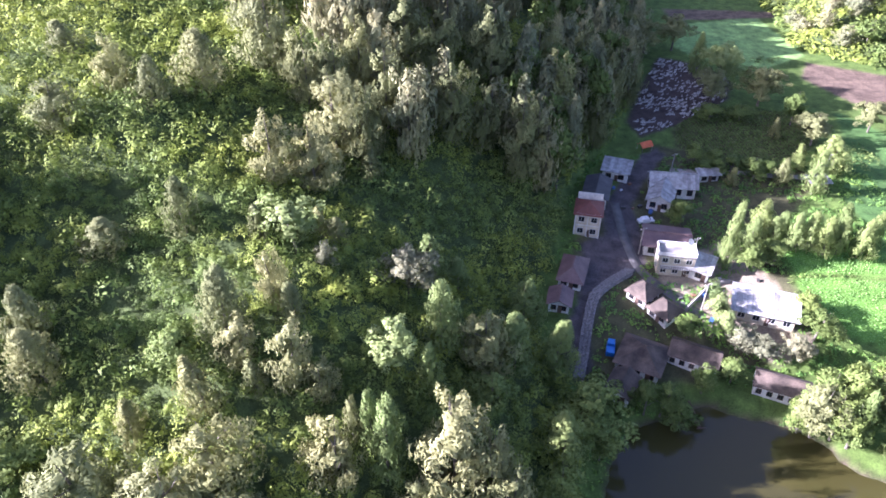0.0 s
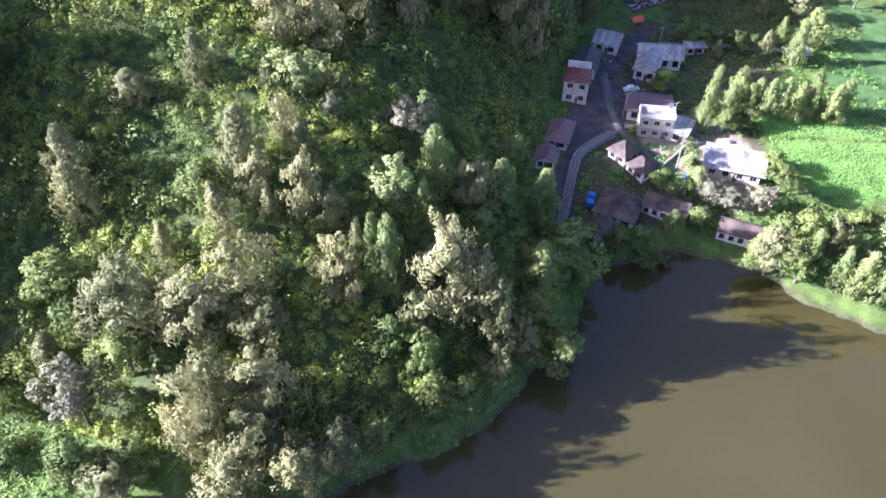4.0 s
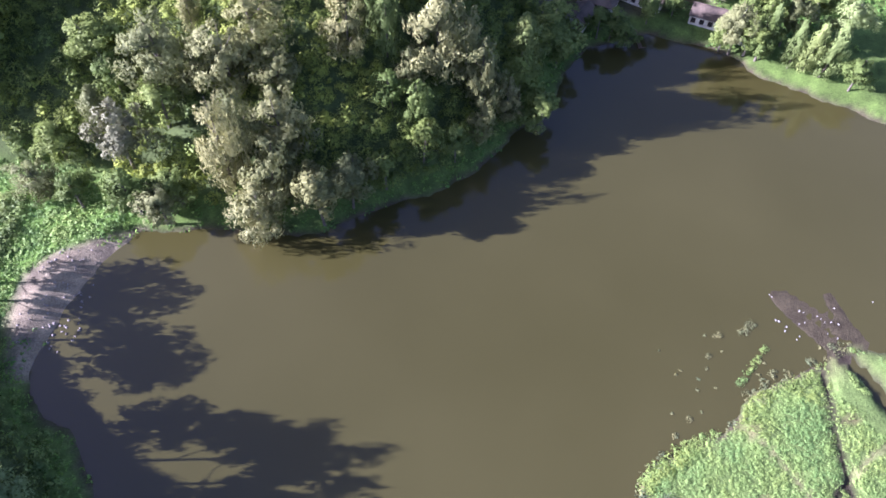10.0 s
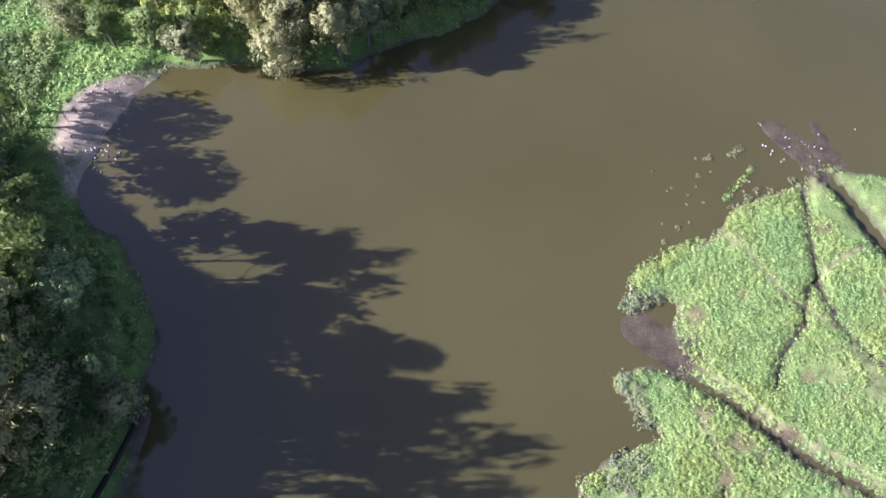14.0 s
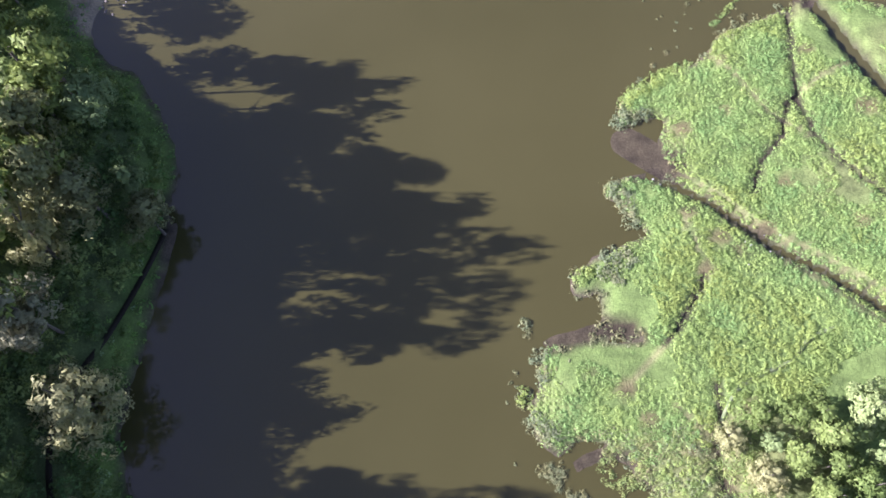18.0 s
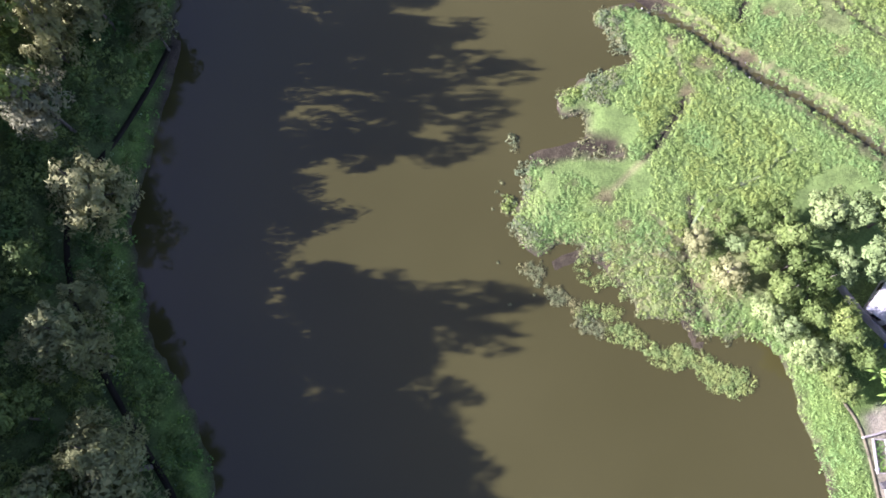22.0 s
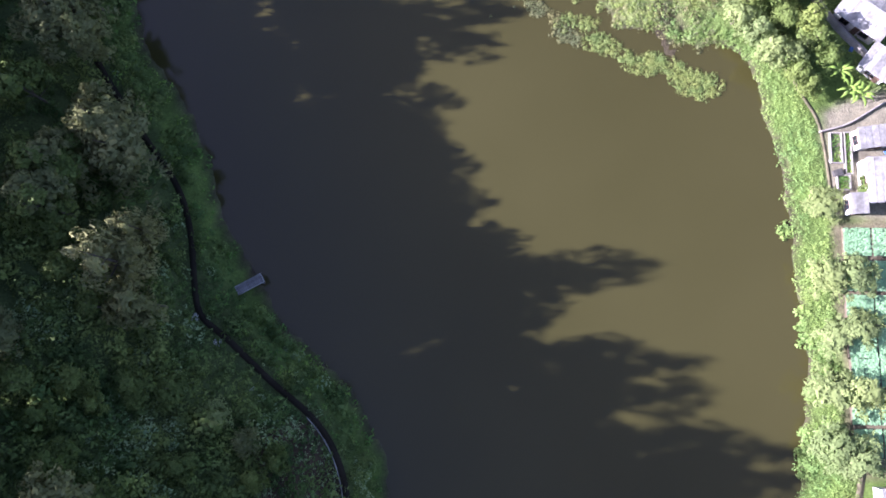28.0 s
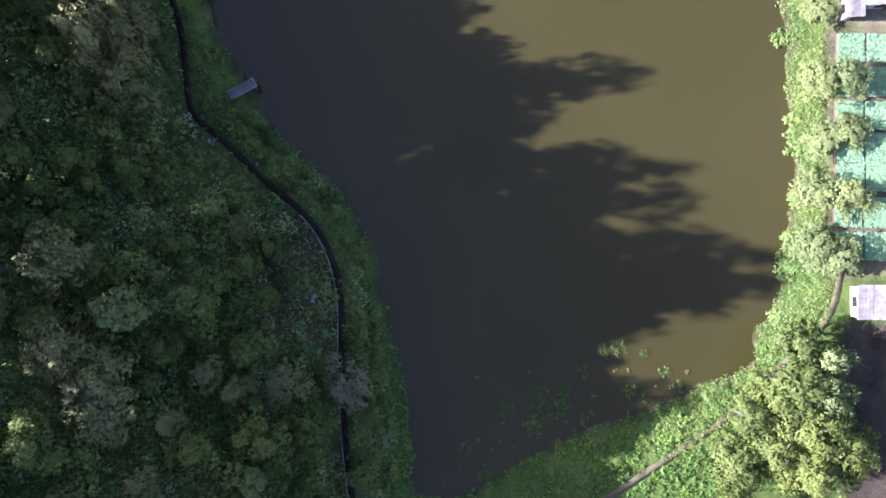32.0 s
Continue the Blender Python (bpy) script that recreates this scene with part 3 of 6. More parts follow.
TUSSOCK = foliage("marsh_tussocks", [(0.205, 0.285, 0.075), (0.22, 0.30, 0.08), (0.235, 0.315, 0.085)], 0.25, ((0.86, 0.92, 0.92), (1.1, 1.04, 0.96)))
lush = waves(x, y, 8, 71) + 0.5 * waves(x, y, 2.5, 72)
big = keep & (rng.uniform(0, 1, len(x)) < step(0.05, 0.5, lush))
undergrowth("marsh_tussocks", x[big], y[big], 0.36, 17, 0.11, TUSSOCK, "yellowish green tussocks of marsh plants with shaded gaps", 7, 0.65, 0.0, 0, 0.7, stand=0.25)
keep &= ~big
undergrowth("marsh_plants", x[keep], y[keep], 0.33, 13, 0.105, MARSH, "bright green low marsh plants on a muddy spit", 3, 0.5, 0.0, 0, 0.9, stand=0.15)


# ---- trees ----
def tube(points, radii, sides=7):
    """A tapered branch through the points, as corners and faces."""
    v, f = [], []
    for i, (p, r) in enumerate(zip(points, radii)):
        for k in range(sides):
            a = 2 * math.pi * k / sides
            v.append((p[0] + r * math.cos(a), p[1] + r * math.sin(a), p[2]))
        if i:
            o = (i - 1) * sides
            f += [(o + k, o + (k + 1) % sides, o + sides + (k + 1) % sides, o + sides + k) for k in range(sides)]
    return v, f


def crown_tufts(kind, rng, count=120):
    """Feet, ways, lengths and radii of the leaf tufts of a crown 10 m high and 6 m wide."""
    k = np.arange(count)
    u = (k + rng.uniform(0, 1, count)) / count
    a = k * 2.4 + rng.uniform(-0.5, 0.5, count)
    ph = rng.uniform(0, 6.28, 3)
    uneven = 1 + 0.22 * np.sin(2 * a + ph[0] + 5 * u) + 0.16 * np.sin(3 * a + ph[1] - 9 * u) + 0.1 * np.sin(17 * u + ph[2])
    if kind == "broad":
        lobes = np.array([(rng.uniform(-2.0, 2.0), rng.uniform(-2.0, 2.0), rng.uniform(3.4, 7.4), rng.uniform(1.0, 1.7)) for _ in range(9)] + [(0, 0, 7.6, 1.3)])
        d = ball_points(count, rng)
        d[:, 2] = np.abs(d[:, 2]) * 1.1 - 0.3
        m = lobes[k % len(lobes)]
        foot = m[:, :3] + d * m[:, 3:] * rng.uniform(0.75, 1.05, (count, 1))
        foot[:, 2] = np.minimum(foot[:, 2], 9.2)
        return foot, d + np.array((0, 0, 0.5)), np.full(count, 0.85), rng.uniform(0.36, 0.6, count)
    r = np.sqrt(rng.uniform(0.25, 1, count)) * uneven
    lean = rng.uniform(-0.6, 0.6, 2)
    if kind == "conical":
        r *= 3.3 * (1 - u) ** 0.72 * (0.6 + 0.4 * np.minimum(1, 6 * u))
        x, y, z = r * np.cos(a) + lean[0] * u, r * np.sin(a) + lean[1] * u, 0.8 + 8.3 * u
    else:
        tops = np.array([(0, 0, 1.0), (*rng.uniform(-1.2, 1.2, 2), 0.86), (*rng.uniform(-1.4, 1.4, 2), 0.7), (*rng.uniform(-1.5, 1.5, 2), 0.6)])[k % 4]
        r *= 2.5 * np.sin(math.pi * (0.18 + 0.76 * u)) ** 0.8
        x, y, z = r * np.cos(a) + tops[:, 0] * (0.6 + 0.5 * u) + lean[0] * u, r * np.sin(a) + tops[:, 1] * (0.6 + 0.5 * u) + lean[1] * u, 0.9 + 8.2 * u * tops[:, 2]
    way = np.stack([0.5 * np.cos(a), 0.5 * np.sin(a), np.ones(count)], 1)
    return np.stack([x, y, z], 1), way, 1.45 * (1.1 - 0.5 * u), 0.55 * (1.1 - 0.45 * u) * rng.uniform(0.8, 1.25, count)


def tree_model(name, kind, mat, seed, per=24, leaf=0.24, gaps=0.0, core=3):
    """A tree 10 m high and 6 m wide: trunk, limbs and a crown of feathery tufts."""
    rng = np.random.RandomState(seed)
    root = new(name)
    bend = rng.uniform(-0.5, 0.5, 2)
    pts = [(bend[0] * u * u, bend[1] * u * u, 9.0 * u) for u in np.linspace(-0.06, 1, 7)]
    v, f = tube(pts, [0.22, 0.17, 0.14, 0.12, 0.09, 0.05, 0.02])
    new("trunk", mesh_of("trunk", v, f, BARK, True)).parent = root
    foot, way, long, wide = crown_tufts(kind, rng)
    keep = rng.uniform(0, 1, len(foot)) >= gaps
    foot, way, long, wide = foot[keep], way[keep] / np.linalg.norm(way[keep], axis=1, keepdims=True), long[keep], wide[keep]
    for c in foot[::max(1, len(foot) // 5)][:5]:
        s = min(0.75, max(0.2, c[2] / 9.0 - 0.2))
        a = np.array([bend[0] * s * s, bend[1] * s * s, 9.0 * s])
        v, f = tube([a, (a + c) / 2 + np.array([0, 0, -0.25]), c], [0.08, 0.055, 0.02], 5)
        new("limb", mesh_of("limb", v, f, BARK, True)).parent = root
    out = foot * np.array((1, 1, 0.25)) - np.array((0, 0, 1.2))
    out /= np.linalg.norm(out, axis=1, keepdims=True) + 1e-9
    k = np.repeat(np.arange(len(foot)), per)
    side = np.cross(way[k], rng.normal(0, 1, (len(k), 3)))
    side /= np.linalg.norm(side, axis=1, keepdims=True) + 1e-9
    s = rng.uniform(0.02, 1, len(k))
    p = foot[k] + way[k] * (long[k] * (s - 0.35))[:, None] + side * (wide[k] * np.sin(math.pi * (0.14 + 0.82 * s)) ** 0.7 * rng.uniform(0.8, 1.15, len(k)))[:, None]
    slim, sway = (0.62, 0.45) if kind == "broad" else (0.36, 0.3)
    v, f = leaves(p, side * 0.8 + out[k] * 0.7 + np.array((0, 0, 0.3)), leaf, rng, sway, slim, way[k] + side * 0.5)
    k = np.repeat(np.arange(len(foot)), core)
    v2, f2 = leaves(foot[k] * np.array((0.72, 0.72, 0.97)) + rng.normal(0, 0.2, (len(k), 3)), out[k], wide[k] * 0.85, rng, 0.3, 0.5, way[k])
    n = side * 0.55 + out[np.repeat(np.arange(len(foot)), per)] * 0.75 + np.array((0, 0, 0.3)) + rng.normal(0, 0.14, side.shape)
    new("crown", mesh_of("crown", np.concatenate([v, v2]), np.concatenate([f, f2 + len(v)]), mat, normals=np.concatenate([softened(n), softened(out[k])]))).parent = root
    return root


LOOKS = {
    "conical": ("conical", OLIVE, "feathery olive-green conical tree", 24, 0.24, 0.0),
    "bright": ("conical", YELLOW_GREEN, "slender bright yellow-green conical tree", 24, 0.24, 0.0),
    "plume": ("plume", OLIVE, "feathery grey-green tree with plume-shaped crown", 24, 0.24, 0.0),
    "tan": ("plume", TAN, "pale tan-green feathery tree in sunlight", 24, 0.24, 0.0),
    "spreading": ("broad", OLIVE, "grey-green spreading tree with clumpy crown", 26, 0.2, 0.05),
    "twiggy": ("broad", GREY_TWIG, "half-bare greyish brown twiggy tree", 26, 0.2, 0.12),
    "leafy": ("broad", GREEN, "dense leafy green broadleaf tree", 26, 0.2, 0.0),
    "pale": ("broad", PALE, "pale green broadleaf tree with clumpy crown", 26, 0.2, 0.0),
}
WHERE = {"hill": "on the scrub hillside", "peninsula": "above the lake shore", "bank": "on the shaded bank", "spit": "on the marshy spit", "southeast": "beside the embankment", "garden": "between garden beds",
         "rightshore": "on the far shore", "village": "among the houses", "row": "in a row beside a green field", "far": "at the field's edge", "forest": "in the hillside forest"}
TREES = [
    ("bank", "leafy", [(-64, -19, 10, 8), (-66, -7, 9, 8), (-45, -110, 13, 9), (-44, -116, 13, 9), (-49, -100, 10, 7), (-55, -78, 9, 7), (-33, -151, 9, 6), (-23, -155, 10, 7), (-13, -173, 9, 7), (-9, -172, 9, 7), (-16, -172, 7, 5), (-2, -179, 6, 6), (-27, -165, 8, 6), (-21, -173, 8, 5), (-36, -171, 9, 7), (-39, -147, 9, 6), (-33, -138, 6, 5), (-39, -137, 6, 6), (-18, -150, 4, 4), (-26, -148, 5, 5)]),
    ("bank", "pale", [(-55, -22, 10, 10), (-48, -33, 8, 5), (-29, -156, 12, 6), (-14, -177, 10, 6), (-23, -143, 4, 5)]),
    ("bank", "spreading", [(-58, -31, 13, 10), (-55, -39, 15, 8), (-51, -38, 12, 11), (-44, -39, 8, 8), (-47, -89, 15, 10), (-46, -83, 12, 6), (-44, -91, 10, 6), (-37, -106, 17, 14), (-39, -104, 18, 9), (-45, -114, 14, 8), (-45, -109, 13, 6), (-32, -128, 11, 7), (-36, -151, 14, 8), (-33, -159, 14, 9), (-32, -165, 14, 11), (-13, -166, 8, 7)]),
    ("bank", "tan", [(-56, -46, 14, 9), (-49, -67, 17, 13), (-39, -105, 18, 5), (-35, -123, 20.5, 10), (-34, -118, 19, 5)]),
    ("bank", "twiggy", [(-54, -57, 13, 9), (-5, -167, 9, 7)]),
    ("hill", "bright", [(-2, 103, 11, 6), (3, 106, 8, 5), (0, 86, 16, 6), (-2, 75, 11, 4), (16, 102, 12, 7), (13, 89, 13, 7), (21, 92, 15, 7)]),
    ("hill", "conical", [(-78, 142, 8, 6), (-57, 128, 10, 6), (-50, 138, 13, 9), (-19, 133, 16, 7), (-44, 98, 11, 5), (-57, 95, 7, 7), (-31, 97, 7, 3), (-22, 103, 7, 3), (-33, 78, 14, 7), (-23, 81, 8, 4), (-64, 79, 12, 6), (-61, 74, 11, 7), (-34, 67, 12, 5), (-27, 70, 7, 3), (-45, 65, 9, 4), (-15, 125, 8, 4), (-19, 103, 6, 4)]),
    ("hill", "leafy", [(-39, 73, 10, 6), (8, 76, 9, 6)]),
    ("hill", "pale", [(-25, 96, 11, 8), (-7, 77, 12, 6)]),
    ("hill", "plume", [(-64, 131, 12, 6), (-73, 121, 10, 8), (7, 85, 13, 9)]),
    ("hill", "tan", [(-22, 128, 19, 10), (-25, 117, 14, 8), (-32, 115, 15, 8), (-26, 83, 12, 4), (-30, 74, 10, 5), (-22, 71, 15, 5), (-18, 70, 8, 4)]),
    ("hill", "twiggy", [(-20, 94, 7, 3), (-6, 96, 12, 7)]),
    ("peninsula", "bright", [(-10, 65, 12, 4), (-8, 61, 16, 6), (20, 71, 13, 8)]),
    ("peninsula", "conical", [(-63, 51, 9, 6), (-13, 65, 10, 3)]),
    ("peninsula", "leafy", [(-63, 61, 11, 11), (-59, 56, 10, 6), (-49, 49, 11, 9), (-70, 46, 9, 7), (-64, 35, 9, 6), (-53, 34, 12, 7), (-46, 36, 9, 7), (-1, 45, 11, 6), (5, 47, 10, 6), (-7, 53, 9, 6), (-2, 52, 10, 6), (27, 75, 9, 5), (26, 80, 12, 13), (22, 56, 12, 8), (18, 62, 13, 7), (-8, 40, 10, 6)]),
    ("peninsula", "plume", [(-31, 58, 13, 10), (-48, 55, 17, 13), (-27, 52, 10, 8), (-72, 38, 9, 7), (-33, 44, 14, 8), (-28, 35, 17, 9), (10, 58, 16, 8), (10, 52, 11, 5), (-4, 57, 10, 5)]),
    ("peninsula", "spreading", [(-19, 32, 16, 8), (-14, 36, 14, 7), (-48, 32, 10, 7)]),
    ("peninsula", "tan", [(-36, 53, 15, 10), (-36, 38, 23, 8), (-26, 43, 16, 9), (-30, 30, 14, 9), (-15, 59, 14, 7), (2, 62, 20, 12), (7, 63, 16, 7), (15, 58, 11, 5)]),
    ("peninsula", "twiggy", [(-56, 43, 17, 9)]),
    ("spit", "tan", [(41, -72, 6, 5), (45, -77, 7, 6)]),
    ("spit", "leafy", [(53, -69, 8, 6), (55, -72, 9, 6), (50, -75, 8, 6), (57, -79, 9, 7), (52, -80, 8, 6), (60, -84, 8, 6), (61, -87, 7, 5), (58, -92, 6, 5), (50, -69, 7, 5), (46, -69, 5, 4), (54, -76, 8, 6), (60, -94, 5, 4), (57, -84, 7, 5), (63, -90, 6, 4)]),
    ("spit", "pale", [(60, -69, 9, 7), (65, -75, 10, 8), (68, -69, 10, 8), (50, -83, 6, 6), (55, -88, 6, 6), (61, -76, 8, 6), (64, -69, 9, 7), (58, -89, 5, 4), (47, -73, 5, 4), (53, -85, 6, 5)]),
    ("southeast", "leafy", [(57, -165, 11, 13), (59, -172, 11, 12), (51, -170, 9, 9), (49, -176, 9, 10), (63, -174, 10, 10)]),
    ("southeast", "leafy", [(57, -160, 10, 8), (54, -167, 10, 8), (54, -174, 11, 9), (59, -177, 11, 9)]),
    ("southeast", "pale", [(61, -162, 10, 7), (61, -167, 10, 7)]),
    ("garden", "leafy", [(68, -109, 3, 4)]),
    ("garden", "pale", [(62, -122, 4, 7), (65, -122, 4, 6), (63, -131, 3, 6), (66, -130, 3, 6), (62, -139, 4, 8), (66, -138, 4, 7), (62, -146, 4, 7), (65, -148, 4, 7), (62, -112, 2, 6)]),
    ("forest", "plume", [(-37, 150, 19, 14), (-29, 141, 17, 10), (-18, 147, 18, 10), (-8, 159, 17, 14), (-12, 140, 18, 11), (2, 143, 19, 10), (12, 167, 19, 14), (18, 142, 22, 11), (27, 166, 20, 11), (25, 178, 17, 13), (38, 187, 18, 12), (48, 192, 19, 11), (41, 171, 15, 8), (56, 200, 18, 9), (34, 169, 16, 9), (-23, 143, 15, 10), (-1, 161, 15, 11), (-15, 130, 18, 7), (9, 145, 16, 8)]),
    ("rightshore", "bright", [(72, 75, 15, 5), (77, 72, 13, 5), (80, 71, 14, 6), (83, 69, 16, 7)]),
    ("rightshore", "leafy", [(69, 77, 14, 9), (85, 85, 11, 10), (88, 65, 9, 8)]),
    ("rightshore", "pale", [(88, 76, 15, 9)]),
    ("rightshore", "spreading", [(66, 78, 15, 9), (77, 79, 15, 8)]),
    ("rightshore", "leafy", [(71, 75, 13, 9), (72, 80, 16, 9), (64, 79, 10, 6), (69, 82, 12, 8)]),
    ("village", "leafy", [(55, 92, 7, 6), (49, 102, 7, 5), (40, 85, 10, 7), (37, 85, 9, 6), (74, 107, 7, 6), (74, 101, 9, 9), (57, 138, 8, 7), (49, 90, 9, 6), (43, 83, 7, 7), (25, 80, 13, 10), (67, 121, 9, 6), (73, 122, 7, 8)]),
    ("village", "pale", [(56, 106, 8, 5), (55, 109, 8, 4), (57, 103, 7, 5)]),
    ("village", "bright", [(62, 122, 19, 5)]),
    ("village", "twiggy", [(59, 100, 6, 7), (63, 98, 6, 7), (69, 98, 7, 6)]),
    ("row", "bright", [(70, 129, 12, 6), (73, 132, 15, 8), (77, 130, 13, 6), (79, 127, 14, 6), (82, 127, 14, 7), (85, 125, 14, 7), (89, 127, 17, 7), (92, 124, 15, 7), (95, 126, 15, 7), (75, 129, 11, 6), (88, 125, 14, 6)]),
    ("far", "bright", [(84, 222, 16, 7), (102, 160, 12, 11), (93, 150, 13, 7), (94, 162, 8, 5)]),
    ("far", "conical", [(87, 155, 8, 5), (94, 179, 7, 4), (74, 155, 6, 4)]),
    ("far", "leafy", [(102, 187, 12, 8), (80, 156, 6, 5)]),
    ("far", "pale", [(87, 209, 19, 12)]),
    ("far", "spreading", [(83, 202, 13, 11), (97, 200, 14, 13), (103, 175, 11, 10), (72, 244, 13, 15), (61, 233, 16, 14), (123, 183, 11, 9), (82, 245, 15, 13)]),
    ("far", "leafy", [(73, 160, 4, 6), (81, 159, 6, 7), (76, 161, 6, 7), (85, 159, 5, 7), (72, 163, 7, 7), (68, 167, 7, 7), (89, 159, 6, 5), (69, 161, 5, 6), (88, 190, 6, 9), (79, 190, 6, 9)]),
]
MODELS = {}
for k, (shape, mat, words, per, leaf, gaps) in LOOKS.items():
    MODELS[k] = [[tree_model("tree", shape, mat, 40 + 7 * i + len(k), round(per * a), leaf * b, gaps) for i in range(3)] for a, b in ((0.6, 1.35), (1.0, 1.05), (1.6, 0.82))]
unused = {ob for group in MODELS.values() for sizes in group for ob in sizes}
rng = np.random.RandomState(5)


def plant(models, x, y, tall, wide, label, group, sink=0.15):
    """A tree at its place; small trees take the simpler models, wide ones the finer."""
    model = models[0 if wide < 4.6 else 1 if wide < 8.2 else 2][rng.randint(3)]
    m = pose(x, y, height(x, y) - sink, rng.uniform(-4, 4), rng.uniform(-4, 4), rng.uniform(0, 360)) @ Matrix.Diagonal((wide / 6, wide / 6, tall / 10, 1))
    ob = copy_thing(model, m)
    return tagged(ob, label, "tree", group)


# how far over the water the wood's shadow reaches: y, x
SHADE_EDGE = np.array([(24, -62), (21.7, -49), (17.6, -39.4), (12.4, -49), (10, -39.4), (5, -36), (2.4, -36.5), (0, -48), (-2.5, -31), (-6.2, -15.6), (-11.5, -2.4), (-15.8, -11), (-19, -20), (-20.8, -10), (-23.3, -3.5), (-27.3, -3.3),
                       (-28.9, 9.4), (-33.6, 7), (-38.3, 16), (-41.6, 13), (-42.8, 0), (-44, 9.3), (-55.5, 8.5), (-60.3, -6.8), (-63.7, -22), (-65.7, -3.7), (-69.4, -14), (-71.5, -29), (-75, -28), (-76.4, -17)])
SHADE_EDGE_SOUTH = np.array([(-78.5, 3), (-81, 14), (-86.8, 8), (-90, -4.5), (-92.7, 8.5), (-97, 4), (-101.9, 11), (-106.8, 6.7), (-109.8, 13.6), (-113.2, 10), (-114.8, 20), (-119.1, 17.6), (-121.4, 37), (-125.8, 23.5), (-132.1, 20), (-134.5, 40),
                             (-135.8, 48), (-140.3, 41), (-144.8, 19), (-146, 42), (-148, 58), (-152, 58), (-157, 45), (-160.5, 30), (-164.8, 16), (-168, 45), (-175, 40), (-200, 35)])
EDGE = np.concatenate([SHADE_EDGE, SHADE_EDGE_SOUTH])[::-1]
SLOPE, DRIFT = math.tan(radians(SUN_ELEVATION)), math.tan(radians(SUN_HEADING))


def tallest(x, y, wide):
    """How tall a tree may be, so that its shadow ends where the wood's shadow does."""
    best = 99.0
    for v in (-0.3 * wide, 0.0, 0.3 * wide):
        reach = 60.0
        for _ in range(3):
            reach = float(np.interp(y + v + reach * DRIFT, EDGE[:, 0], EDGE[:, 1])) - x
        best = min(best, reach * SLOPE)
    return best - height(x, y)


for place, look_kind, spots in TREES:
    for x, y, tall, wide in spots:
        if place == "bank":
            tall = min(max(tallest(x, y, 2.5) * (1.1 if y > -130 else 0.95), 0.5 * tall), (1.4 if y > -130 else 1.0) * tall)
        elif place == "peninsula":
            tall, wide = 1.1 * tall, 1.2 * wide
        elif place == "hill":
            tall, wide = 1.12 * tall, 1.35 * wide
        elif place == "forest":
            tall *= 1.12
        elif place == "rightshore":
            y += 2.5
        elif place == "row":
            tall, wide = 0.78 * tall, 0.9 * wide
        plant(MODELS[look_kind], x, y, tall, wide, LOOKS[look_kind][2] + " " + WHERE[place], place + " trees")
taken = [(x, y) for place, k, spots in TREES for x, y, *r in spots]

# small trees and tall bushes in the undergrowth of the bank
made = 0
for i in range(900):
    x, y = rng.uniform(-48, -6), rng.uniform(-188, -122)
    d = float(sample(G_WEST, x, y))
    if d < 4 or line_distance(x, y, PATH) < 3.5 or min((x - a) ** 2 + (y - b) ** 2 for a, b in taken) < 16:
        continue
    taken.append((x, y))
    made += 1
    k = ("leafy", "spreading", "leafy", "conical")[made % 4]
    plant(MODELS[k], x, y, rng.uniform(4, 8), rng.uniform(3.5, 6), LOOKS[k][2] + " on the shaded bank", "bank trees")
    if made == 30:
        break

# the forest that fills the hillside above the village, woods added for their shadows, and far slopes
far_models = [tree_model("tree", s, OLIVE_FAR, 90 + i, 12, 0.36, 0.0, 2) for i, s in enumerate(("plume", "conical", "plume"))]
far_models += [tree_model("tree", "broad", GREEN, 95, 12, 0.32, 0.0, 2), tree_model("tree", "broad", GREEN, 97, 13, 0.3, 0.25, 1), tree_model("tree", "plume", OLIVE_FAR, 99, 12, 0.34, 0.35, 1)]
unused |= set(far_models)


def model_arrays(ob):
    """All corners, faces and materials of a tree's parts."""
    vs, fs, ms, ns, n = [], [], [], [], 0
    for o in ob.children:
        me = o.data
        v = np.empty(len(me.vertices) * 3, np.float32)
        me.vertices.foreach_get("co", v)
        me.calc_loop_triangles()
        f = np.empty(len(me.loop_triangles) * 3, np.int32)
        me.loop_triangles.foreach_get("vertices", f)
        q = np.empty(len(me.loops) * 3, np.float32)
        me.corner_normals.foreach_get("vector", q)
        corner = np.empty(len(me.loops), np.int32)
        me.loops.foreach_get("vertex_index", corner)
        vn = np.zeros((len(me.vertices), 3), np.float32)
        vn[corner] = q.reshape(-1, 3)
        ns.append(vn)
        vs.append(v.reshape(-1, 3))
        fs.append(f.reshape(-1, 3) + n)
        ms.append(np.full(len(fs[-1]), {"bark": 0, "forest_leaves": 1, "green_leaves": 2}[me.materials[0].name], np.int32))
        n += len(vs[-1])
    return np.concatenate(vs), np.concatenate(fs), np.concatenate(ms), np.concatenate(ns)


ARRAYS = [model_arrays(m) for m in far_models]


